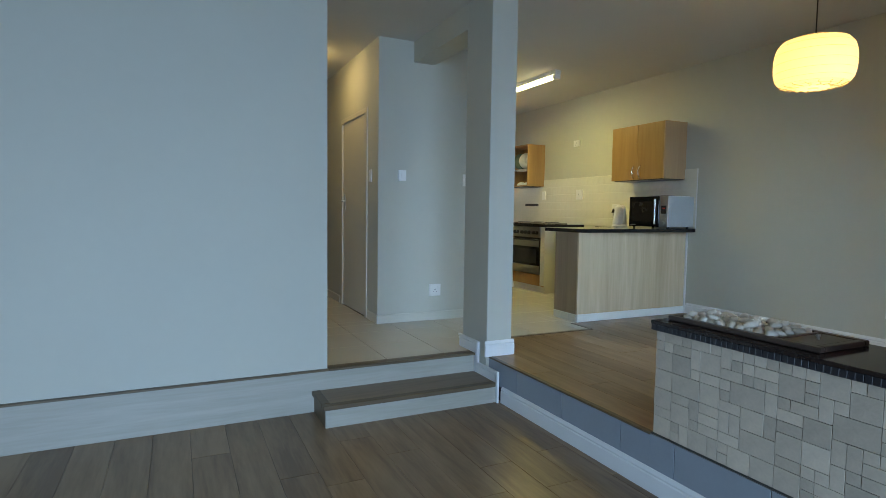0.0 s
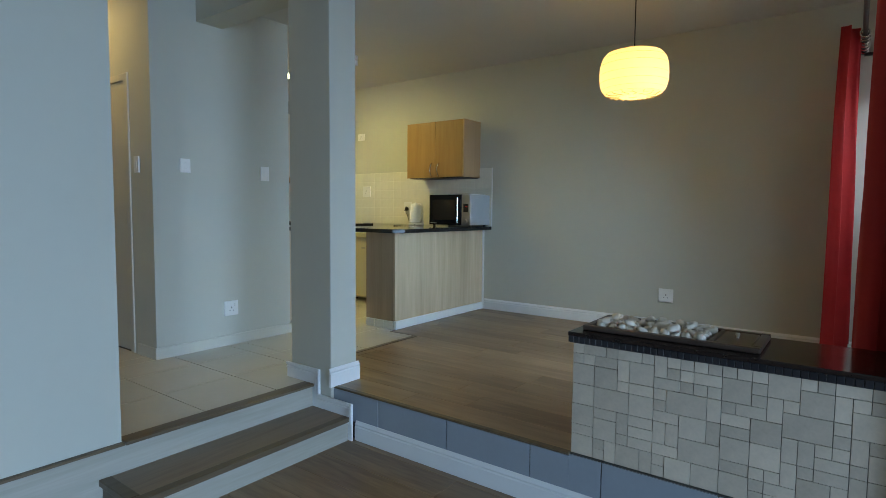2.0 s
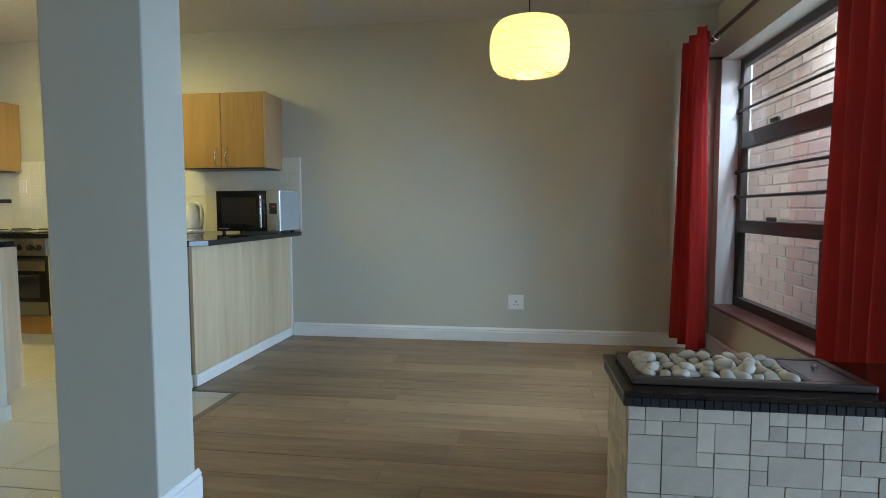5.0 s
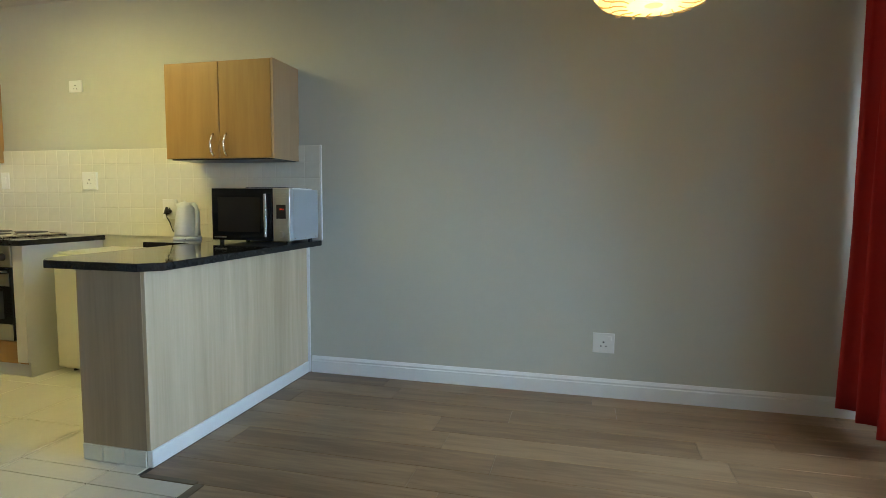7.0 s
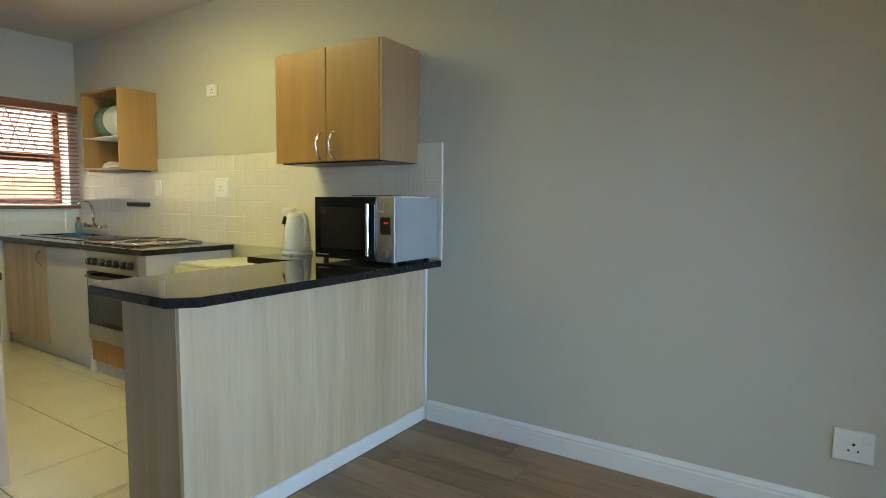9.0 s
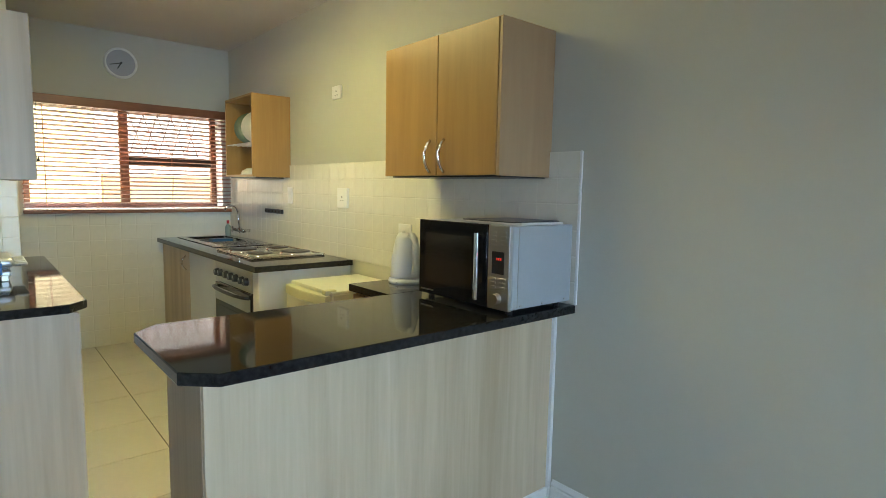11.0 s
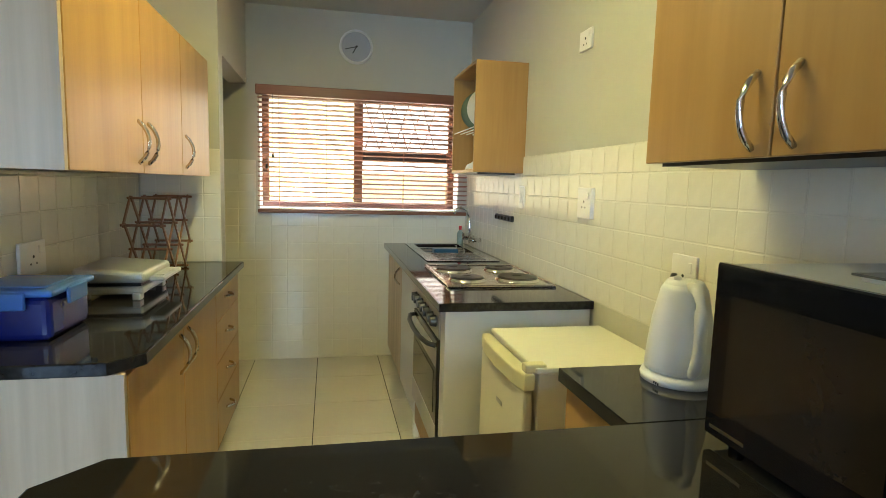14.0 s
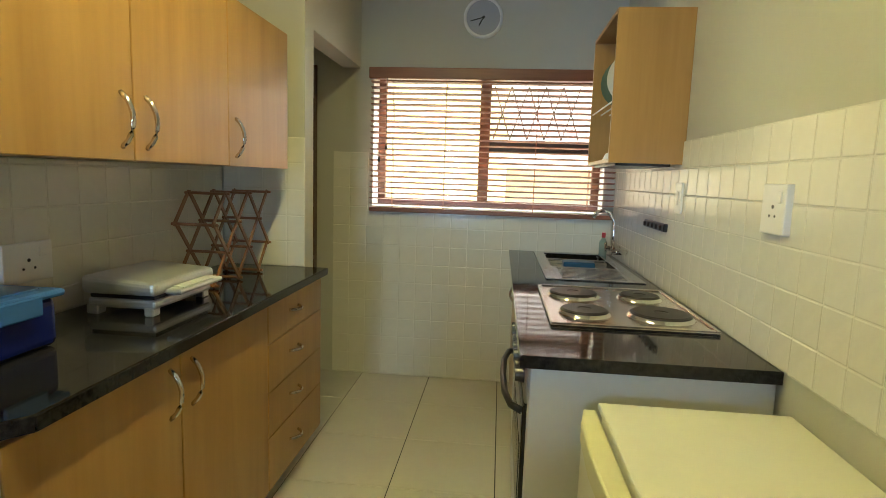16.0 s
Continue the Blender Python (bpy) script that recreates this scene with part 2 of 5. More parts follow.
# ---- structure ----
X0, Y0 = -3.2, -4.0                      # far corner of the sunken room, behind the walk
struct("wall_dining", bx(XR, XR + 0.2, YW - 0.2, YK + 0.2, -0.1, CEIL + 0.1), M_WALL, "plain cream-grey painted plaster wall behind the dining area", "wall")
WX0, WX1, WZ0, WZ1 = 3.30, 5.19, 0.715, 2.545
struct("wall_dining_window", wall_with_hole("x", YW, -0.22, 2.40, XR, -0.1, CEIL, [(WX0, WX1, WZ0 - 0.014, WZ1)]), M_WALL, "cream-grey plaster wall with a deep window opening", "wall")
struct("wall_room_side", bx(2.40, 2.60, Y0, YW - 0.22, -0.1, CEIL), M_WALL, "cream-grey plaster wall beside the sunken room", "wall")
KX0, KX1, KZ0, KZ1 = 3.72, 5.22, 1.52, 2.40
struct("wall_kitchen_end", wall_with_hole("x", YK, 0.2, 1.0, XR, -0.1, CEIL, [(KX0, KX1, KZ0, KZ1)]), M_WALL, "cream plaster end wall of the kitchen with a window", "wall")
struct("wall_left", bx(X0, 1.28, 3.735, 3.93, L - 0.1, CEIL), M_WALL, "wide plain plaster wall lit by daylight", "wall")
struct("wall_room_back", wall_with_hole("x", Y0, -0.2, X0, 2.60, -0.1, CEIL, [(-2.4, 1.2, L, 2.3)]), M_WALL, "plaster wall with a wide patio door opening", "wall")
struct("wall_room_far_side", bx(X0 - 0.2, X0, Y0, 3.93, -0.1, CEIL), M_WALL, "plaster wall closing the sunken room", "wall")
# the block between hall and kitchen
struct("wall_hall_block", wall_with_hole("x", 5.0, 0.12, 2.06, 3.21, F - 0.1, CEIL, []), M_WALL, "plaster wall facing the steps with switches and a socket", "wall")
struct("wall_hall_side", wall_with_hole("y", 2.06, 0.12, 5.12, YK, F - 0.1, CEIL, [(5.32, 6.24, F - 0.1, F + 2.03)]), M_WALL, "plaster wall of the hall with a doorway", "wall")
struct("wall_kitchen_left", bx(3.09, 3.21, 5.12, 7.20, F - 0.1, CEIL), M_WALL, "plaster wall behind the kitchen cabinets", "wall")
struct("wall_pantry_nib", bx(3.09, 3.63, 7.20, 7.32, F - 0.1, CEIL), M_WALL, "short plaster wall beside the pantry opening", "wall")
struct("pantry_lintel", bx(3.51, 3.63, 7.32, YK, 2.41, CEIL), M_WALL, "plaster lintel over the pantry opening", "lintel")
struct("wall_pantry_back", bx(2.85, 2.97, 7.20, YK, F - 0.1, CEIL), M_WALL, "plaster wall inside the pantry", "wall")
struct("wall_hall_far", bx(1.0, 1.15, 3.93, YK, F - 0.1, CEIL), M_WALL, "plaster wall of the narrow hall", "wall")
struct("beam", bx(2.402, 2.612, 3.95, 5.0, 2.78, CEIL), M_WALL, "plastered beam from the pillar to the hall wall", "beam")
struct("pillar", bx(2.402, 2.612, 3.58, 3.95, F - 0.3, CEIL, 0.006, 2), M_WALL, "square plastered pillar painted cream-grey at the floor step", "pillar")
struct("ceiling", box(bx(X0 - 0.2, 2.60, Y0 - 0.2, YK + 0.2, CEIL, CEIL + 0.12), 2.60, XR + 0.2, YW - 0.22, YK + 0.2, CEIL, CEIL + 0.12), M_CEIL, "flat off-white plaster ceiling", "ceiling")
FLO = struct("floor_sunken", bx(X0, 2.43, Y0, 3.75, L - 0.12, L - 0.008), M_GROUT, "sunken floor laid with grey-brown laminate planks", "floor")
FUP = struct("floor_raised", box(bx(2.44, XR, YW, 4.06, L - 0.12, F - 0.008), 3.785, XR, 4.06, 4.37, L - 0.12, F - 0.008), M_GROUT, "raised dining floor laid with grey-brown laminate planks", "floor")
FTI = struct("floor_tiled", box(box(bx(1.15, 2.44, 3.76, 4.06, F - 0.3, F - 0.006), 1.15, 3.785, 4.06, 4.37, F - 0.3, F - 0.006), 1.15, XR, 4.37, YK, F - 0.3, F - 0.006), M_GROUT, "hall and kitchen floor of large cream tiles", "floor")
# outside
struct("ground", bx(-60, 60, -60, 60, -0.5, -0.25), mat("paving_ground", (0.30, 0.27, 0.22), 0.9, var=0.2, scale=1.5, bump=0.3), "pale paved ground round the house", "ground")
M_BRICK = mat("pale_brick", (0.58, 0.45, 0.38), 0.9, var=0.22, scale=14, bump=0.5, bscale=90, rand=0.8)
M_MORTAR = mat("mortar", (0.58, 0.56, 0.52), 0.95, var=0.1, scale=30)
YB = 0.25
BWALL = struct("wall_outside_brick", bx(2.62, 12.5, YB - 0.22, YB - 0.012, -0.25, 3.4), M_MORTAR, "pale face-brick wall just outside the dining window", "wall")
# Two panels that emit light themselves, in place of a sunlit garden and yard.
struct("backdrop_garden", bx(-2, 4.62, 11.2, 11.3, -0.25, 5.5), glow("garden_backdrop_glow", (1.0, 0.90, 0.56), 1.0), "glowing pale yellow backdrop panel for the sunlit garden outside the kitchen", "backdrop")
struct("backdrop_wall", bx(4.62, 10.5, 11.2, 11.3, -0.25, 5.5), glow("wall_backdrop_glow", (1.0, 0.95, 0.91), 1.25), "glowing white backdrop panel for the sunlit yard outside the kitchen", "backdrop")
struct("wall_outside_low", bx(4.62, 8.0, 10.6, 10.75, -0.25, 1.85), mat("ochre_render", (0.78, 0.58, 0.36), 0.9, var=0.1, scale=2), "sunlit ochre garden wall outside the kitchen", "wall")

# skirtings and trims
SK = [(0, 0), (0.017, 0), (0.017, 0.078), (0.012, 0.084), (0.015, 0.094), (0.007, 0.106), (0.004, 0.112), (0, 0.112)]


def skirting(name, along, a, b, place, sign, base, label="white moulded skirting board along the wall"):
    return struct(name, extrude_profile(bmesh.new(), SK, along, a, b, (place, sign), base), M_WHITE, label, "baseboard")


skirting("baseboard_dining", "y", YW, 4.33, XR, -1, F)
skirting("baseboard_window", "x", 2.87, XR - 0.02, YW, 1, F)
skirting("baseboard_pillar", "x", 2.385, 2.629, 3.58, -1, F + 0.002, "white moulded skirting board on the pillar")
skirting("baseboard_pillar_side", "y", 3.58, 3.95, 2.612, 1, F + 0.002, "white moulded skirting board on the pillar")
skirting("baseboard_riser", "y", 1.0, 3.385, 2.425, -1, L, "white moulded skirting board under the raised floor")
skirting("baseboard_room_back", "x", X0, -2.45, Y0, 1, L)
HSK = [(0, 0), (0.010, 0), (0.010, 0.076), (0.006, 0.080), (0, 0.080)]
for nm, al, a, b, p, sg in (("baseboard_hall", "x", 2.05, 3.22, 5.0, -1), ("baseboard_hall_side", "y", 5.0, 5.26, 2.06, -1), ("baseboard_hall_deep", "y", 6.30, YK, 2.06, -1)):
    struct(nm, extrude_profile(bmesh.new(), HSK, al, a, b, (p, sg), F), M_DOOR, "low cream skirting along the hall wall", "baseboard")
# stepped skirting beside the steps
ST = bmesh.new()
steps_out = [(3.385, L), (3.385, 0.30), (3.665, 0.30), (3.665, 0.455), (3.97, 0.455), (3.97, F), (3.80, F), (3.80, L)]
vs = [[ST.verts.new((x, y, z)) for y, z in steps_out] for x in (2.383, 2.394)]
ST.faces.new(vs[0]); ST.faces.new(vs[1][::-1])
for k in range(8):
    ST.faces.new((vs[0][k], vs[0][(k + 1) % 8], vs[1][(k + 1) % 8], vs[1][k]))
SB = struct("baseboard_steps", ST, M_WHITE, "white moulded skirting that climbs beside the steps", "baseboard")
for y0, y1, z0, z1 in ((3.378, 3.398, L + 0.10, 0.305), (3.398, 3.672, 0.285, 0.305), (3.658, 3.678, 0.305, 0.46), (3.678, 3.97, 0.44, 0.46)):
    part("moulding", bx(2.372, 2.383, y0, y1, z0, z1, 0.003), M_WHITE, SB)
    part("bead", bx(2.376, 2.383, y0 + (0.028 if y1 - y0 < 0.05 else 0), y1 + (0.02 if y1 - y0 < 0.05 else 0), z0 - (0.022 if y1 - y0 > 0.05 else 0), z1 - (0.028 if y1 - y0 > 0.05 else 0), 0.002), M_WHITE, SB)
# raised floor's riser of grey tiles
RS = struct("riser", bx(2.432, 2.44, 2.06, 3.58, L, F - 0.012), M_SGROUT, "riser of grey tiles between the two floors", "riser")
for y0, y1 in ((2.06, 2.25), (2.255, 2.731), (2.736, 3.213), (3.218, 3.58)):
    part("tile", bx(2.424, 2.432, y0, y1, L + 0.10, F - 0.012, 0.001), M_GREYT, RS)
part("edge_trim", bx(2.420, 2.452, 2.06, 3.58, F - 0.010, F + 0.003, 0.003), M_NOSE, RS, "thin brown metal-edged floor trim")
RP = struct("riser_planter", bx(2.432, 2.445, YW, 2.06, L, F), M_SGROUT, "riser of grey tiles under the planter", "riser")
for y0, y1 in ((YW, 1.455), (1.46, 1.91), (1.915, 2.06)):
    part("tile", bx(2.424, 2.432, y0, y1, L + 0.10, F - 0.004, 0.001), M_GREYT, RP)

# steps up to the hall
KB = struct("kick_board", bx(X0, 2.38, 3.722, 3.76, L, F - 0.014), M_KICK, "limed wood kick board under the wall and sill", "baseboard")
part("trim", bx(X0, 1.285, 3.708, 3.735, F - 0.014, F - 0.001, 0.002), M_NOSE, KB, "dark brown cover strip")
SL = struct("sill_hall", bx(1.285, 2.378, 3.700, 3.79, F - 0.014, F + 0.004, 0.005, 2), M_NOSE, "brown wooden nosing at the hall's edge", "sill")
SP = thing("step", "single timber step with limed riser and brown nosing", "step", (1.8, 3.6, L))
part("riser_board", bx(1.190, 2.38, 3.412, 3.428, L, 0.206), M_KICK, SP)
part("side_board", bx(1.190, 1.206, 3.428, 3.722, L, 0.206), M_NOSE, SP, "dark brown end board")
part("tread", bx(1.228, 2.38, 3.448, 3.722, 0.206, 0.221), wood("step_laminate", (0.17, 0.115, 0.07), (0.29, 0.21, 0.14), 0.36, (1.1, 15, 15), 0.2, 0.9, 0.08), SP)
part("nosing", bx(1.174, 2.38, 3.396, 3.448, 0.194, 0.224, 0.005, 2), M_NOSE, SP, "dark brown nosing")
part("end_nosing", bx(1.174, 1.228, 3.448, 3.722, 0.194, 0.224, 0.004, 2), M_NOSE, SP, "dark brown nosing")

# planter with stone cladding
PL = thing("planter", "raised planter box clad in tumbled stone with a black top", "planter", (2.64, 1.5, F))
part("core", bx(2.452, 2.83, YW, 2.052, F, 0.856), M_SGROUT, PL)
rs = random.Random(11)


def packing(cols, rows):
    """Cells of 1x1 to 2x2 units that fill a grid."""
    used, out = set(), []
    for r in range(rows):
        for c in range(cols):
            if (r, c) in used:
                continue
            opts = [(2, 2)] * 5 + [(2, 1)] * 3 + [(1, 2)] * 4 + [(1, 1)] * 4 + [(2, 3)]
            rs.shuffle(opts)
            for h, w in opts + [(1, 1)]:
                cells = [(r + i, c + j) for i in range(h) for j in range(w)]
                if all(i < rows and j < cols and (i, j) not in used for i, j in cells):
                    used.update(cells)
                    out.append((c, r, w, h))
                    break
    return out


U, UZ = (2.06 - YW) / 23, (0.856 - F) / 11
SMESH = {}


def stone_mesh(w, h, axis):
    if (w, h, axis) not in SMESH:
        bm = bx(-0.009, 0.009, -w * U / 2 + 0.0010, w * U / 2 - 0.0010, -h * UZ / 2 + 0.0010, h * UZ / 2 - 0.0010, 0.0010)
        if axis == "y":
            bm.transform(Matrix.Rotation(radians(90), 4, "Z"))
        SMESH[w, h, axis] = mesh_of("stone", bm, M_STONE)
    return SMESH[w, h, axis]


def piece(name, me, at, parent):
    ob = new(name, me)
    ob.parent = parent
    ob.matrix_parent_inverse = parent.matrix_basis.inverted()
    ob.matrix_basis = Matrix.Translation(at)
    return ob


for c, r, w, h in packing(23, 11):
    piece("stone", stone_mesh(w, h, "x"), (2.452 + rs.uniform(-0.0015, 0.0012), YW + (c + w / 2) * U, F + (r + h / 2) * UZ), PL)
for c, r, w, h in packing(7, 11):
    piece("stone", stone_mesh(w, h, "y"), (2.462 + (c + w / 2) * U, 2.052 + rs.uniform(-0.002, 0.0025), F + (r + h / 2) * UZ), PL)
PT = part("top", bx(2.420, 2.852, YW, 2.078, 0.886, 0.904, 0.003), mat("black_slab", (0.022, 0.014, 0.012), 0.12, var=0.3, scale=30), PL, "polished black slab")
em = mesh_of("mosaic", bx(-0.004, 0.004, -0.0115, 0.0115, -0.0135, 0.0135, 0.0015), mat("black_mosaic", (0.022, 0.022, 0.026), 0.3, var=0.3, rand=0.6))
part("edge_core", bx(2.430, 2.845, YW, 2.07, 0.856, 0.886), M_SGROUT, PL)
n = int((2.076 - YW) / 0.0252)
for k in range(n):
    piece("mosaic_tile", em, (2.427, 2.064 - k * 0.0252, 0.872), PL)
em2 = em.copy()
em2.transform(Matrix.Rotation(radians(90), 4, "Z"))
for k in range(16):
    piece("mosaic_tile", em2, (2.438 + k * 0.0252, 2.073, 0.872), PL)
TR = thing("pebble_tray", "dark wooden tray on the planter filled with white pebbles", "tray", (2.66, 1.7, 0.904))
M_TRAY = wood("dark_tray_wood", (0.045, 0.028, 0.02), (0.085, 0.055, 0.04), 0.35, (10, 1, 10), 0.1)
part("tray_floor", bx(2.50, 2.80, 1.36, 2.03, 0.905, 0.912), M_TRAY, TR)
for a in ((2.49, 2.522, 1.35, 2.04), (2.778, 2.81, 1.35, 2.04), (2.522, 2.778, 1.35, 1.382), (2.522, 2.778, 2.008, 2.04), (2.522, 2.778, 1.515, 1.533)):
    part("rim", bx(*a, 0.905, 0.927, 0.005, 2), M_TRAY, TR)
part("lid", bx(2.53, 2.772, 1.385, 1.512, 0.914, 0.924, 0.002), M_TRAY, TR, "flat wooden lid")
part("knob", lathe(bmesh.new(), [(0.0, 0.946), (0.008, 0.944), (0.009, 0.937), (0.005, 0.930), (0.006, 0.924)], 2.65, 1.45, 12), M_METAL, TR, "small metal knob", True)
M_PEB = mat("pebble", (0.69, 0.62, 0.52), 0.5, var=0.22, scale=18, bump=0.15, bscale=60, rand=0.9)
pebs = []
for k in range(6):
    bm = bmesh.new()
    bmesh.ops.create_icosphere(bm, subdivisions=2, radius=1)
    for v in bm.verts:
        v.co += 0.28 * Vector([noise.noise(v.co * 0.9 + Vector((k * 7, i * 3, 1))) for i in range(3)])
        v.co = Vector((v.co.x * (1 + 0.12 * k % 0.5), v.co.y, v.co.z * 0.66))
    pebs.append(mesh_of("pebble", bm, M_PEB, True))
PG = thing("pebbles", "heap of smooth white and grey pebbles in the tray", "pebbles", (2.65, 1.77, 0.912))
for layer in (0, 1):
    for i in range(5 - layer):
        for j in range(10 - layer):
            if layer and rs.random() < 0.62:
                continue
            r = rs.uniform(0.017, 0.026)
            ob = piece("pebble", pebs[rs.randrange(6)], (0, 0, 0), PG)
            ob.matrix_basis = pose(2.548 + layer * 0.025 + i * 0.051 + rs.uniform(-.008, .008), 1.565 + layer * 0.022 + j * 0.0465 + rs.uniform(-.008, .008), 0.922 + layer * 0.017 + rs.uniform(0, .005), rs.uniform(-25, 25), rs.uniform(-25, 25), rs.uniform(0, 360)) @ Matrix.Diagonal((r, r, r, 1))

# dining window
W1 = struct("window_dining", bx(WX0, WX1, 0.732, 0.79, WZ0, WZ0 + 0.075), M_DARKF, "dark brown framed window with horizontal bars", "window")
for a in ((WX0, WX0 + 0.06, WZ0 + 0.075, WZ1), (WX1 - 0.06, WX1, WZ0 + 0.075, WZ1), (WX0 + 0.06, WX1 - 0.06, WZ1 - 0.06, WZ1), (WX0 + 0.06, WX1 - 0.06, 1.275, 1.365), (WX0 + 0.06, WX1 - 0.06, 1.885, 2.0), (3.92, 4.0, WZ0 + 0.075, 1.275)):
    part("window_frame", bx(a[0], a[1], 0.732, 0.788, a[2], a[3], 0.006), M_DARKF, W1)
for z in (2.16, 2.335, 1.535, 1.715):
    part("bar", cyl(bmesh.new(), (WX0 + 0.03, 0.800, z), (WX1 - 0.02, 0.800, z), 0.010, seg=8), M_DARKF, W1)
    part("bar_lug", bx(WX1 - 0.05, WX1 - 0.015, 0.788, 0.812, z - 0.016, z + 0.016, 0.004), M_DARKF, W1)
for x, z in ((4.55, 2.005), (4.55, 1.375)):
    part("catch", bx(x - 0.05, x + 0.05, 0.79, 0.815, z - 0.01, z + 0.018, 0.005), M_DARKF, W1)
GL = glassy("window_glass")
for z0, z1 in ((WZ0 + 0.075, 1.275), (1.365, 1.885), (2.0, WZ1 - 0.06)):
    g = part("pane", bx(WX0 + 0.06, WX1 - 0.06, 0.755, 0.759, z0, z1), GL, W1)
    g.visible_shadow = False
part("window_sill", bx(WX0 + 0.002, WX1 - 0.002, 0.79, YW + 0.035, WZ0 - 0.012, WZ0 + 0.012, 0.006, 2), M_SILL, W1, "dark red polished sill")
struct("reveal_dining", bx(WX1 - 0.004, WX1 - 0.001, 0.79, YW - 0.002, WZ0 + 0.012, WZ1), mat("white_reveal", (0.74, 0.73, 0.70), 0.6, var=0.03), "white painted window reveal", "trim")

# curtains and rod
CR = thing("curtain_rod", "dark metal curtain rod with ball ends above the window", "curtain rod", (3.9, 1.10, 2.60))
part("rod", cyl(bmesh.new(), (2.40, 1.10, 2.60), (5.22, 1.10, 2.60), 0.014), M_DARKF, CR)
for x in (2.40, 5.235):
    bm = bmesh.new()
    bmesh.ops.create_uvsphere(bm, u_segments=16, v_segments=10, radius=0.032, matrix=Matrix.Translation((x, 1.10, 2.60)))
    part("finial", bm, M_DARKF, CR, "", True)
for x in (2.46, 5.19):
    part("bracket", bx(x - 0.012, x + 0.012, YW, 1.10, 2.55, 2.57), M_DARKF, CR)


def curtain(x0, x1, yc, folds, amp, z0, z1, seed, label):
    n = folds * 14
    th = thing("curtain", label, "curtain", ((x0 + x1) / 2, yc, z0), "red curtains at the dining window")
    bm = bmesh.new()
    rows = []
    for r in range(25):
        f = r / 24
        z = z0 + (z1 - z0) * f
        row = []
        for k in range(n + 1):
            u = k / n
            a = u * folds * math.tau
            sway = 0.012 * noise.noise(Vector((u * 6 + seed, f * 2.0, seed)))
            wid = 1.0 + 0.05 * (1 - f)
            row.append(bm.verts.new(((x0 + x1) / 2 + (u - 0.5) * (x1 - x0) * wid + 0.25 * amp * math.sin(2 * a + seed) + sway, yc + (amp * (0.75 + 0.35 * (1 - f))) * math.sin(a + 0.6 * noise.noise(Vector((u * 3, f * 1.3, seed)))) + sway, z)))
        rows.append(row)
    for u, v in zip(rows, rows[1:]):
        for k in range(n):
            bm.faces.new((u[k], u[k + 1], v[k + 1], v[k]))
    cl = part("cloth", bm, M_RED, th, "", True)
    so = cl.modifiers.new("thick", "SOLIDIFY")
    so.thickness = 0.004
    for k in range(folds * 2):
        x = x0 + (x1 - x0) * (k + 0.5) / (folds * 2)
        ring = bmesh.new()
        tube(ring, [(x, 1.10 + 0.026 * math.cos(q * math.tau / 12), 2.60 + 0.026 * math.sin(q * math.tau / 12)) for q in range(13)], 0.006, 6)
        part("eyelet", ring, M_CHROME, th)
    return th


curtain(4.70, 5.255, 1.175, 3, 0.070, 0.47, 2.655, 1, "deep red cloth curtain gathered at the corner on eyelets")
curtain(2.865, 3.45, 1.0, 5, 0.072, 0.46, 2.645, 5, "deep red cloth curtain hanging in folds behind the planter")

# pendant lamp
PD = thing("pendant_lamp", "glowing round paper pendant lamp on a dark cord", "lamp", (4.005, 2.345, CEIL))
prof = [(0.10, 0.0), (0.17, 0.004), (0.215, 0.018), (0.243, 0.05), (0.258, 0.10), (0.262, 0.16), (0.258, 0.23), (0.243, 0.285), (0.21, 0.325), (0.16, 0.342), (0.07, 0.345)]
fine = []
for (r0, h0), (r1, h1) in zip(prof, prof[1:]):
    for k in range(5):
        q = k / 5
        fine.append((0.85 * (r0 + (r1 - r0) * q) + (0.0022 if k % 2 else 0), 2.212 + 0.865 * (h0 + (h1 - h0) * q)))
LAMP = glow("lit_paper", (1.0, 0.68, 0.20), 0.85)
lt, lb = LAMP.node_tree, LAMP.node_tree.nodes["Principled BSDF"]
lb.inputs["Base Color"].default_value = (0.75, 0.66, 0.45, 1)
ltr, lmx = lt.nodes.new("ShaderNodeBsdfTranslucent"), lt.nodes.new("ShaderNodeMixShader")
ltr.inputs[0].default_value = (0.95, 0.78, 0.42, 1)
lmx.inputs[0].default_value = 0.55
lt.links.new(lb.outputs[0], lmx.inputs[1])
lt.links.new(ltr.outputs[0], lmx.inputs[2])
lt.links.new(lmx.outputs[0], lt.nodes["Material Output"].inputs[0])
part("shade", lathe(bmesh.new(), fine, 4.005, 2.345, 40), LAMP, PD, "warm lit pleated paper shade", True)
M_RIB = mat("lamp_rib", (0.62, 0.44, 0.16), 0.6, var=0.2)
for k in range(1, 10):
    r, h = 0.85 * prof[k][0] + 0.0015, 2.212 + 0.865 * prof[k][1]
    part("rib", tube(bmesh.new(), [(4.005 + r * math.cos(q * math.tau / 40), 2.345 + r * math.sin(q * math.tau / 40), h) for q in range(41)], 0.0010, 4), M_RIB, PD)
for k in range(16):
    an = k * math.tau / 16
    tw = [(4.005 + rr_ * math.cos(an + 0.10 * math.sin(7 * rr_ * 9)), 2.345 + rr_ * math.sin(an + 0.10 * math.sin(7 * rr_ * 9)), 2.209 + max(0, rr_ - 0.15) * 0.33) for rr_ in (0.09, 0.11, 0.13, 0.15, 0.17, 0.185)]
    part("print_stem", tube(bmesh.new(), tw, 0.0022, 5), M_RIB, PD, "brown printed flourish")
part("cord", cyl(bmesh.new(), (4.005, 2.345, 2.50), (4.005, 2.345, CEIL - 0.02), 0.004, seg=8), M_BLACK, PD)
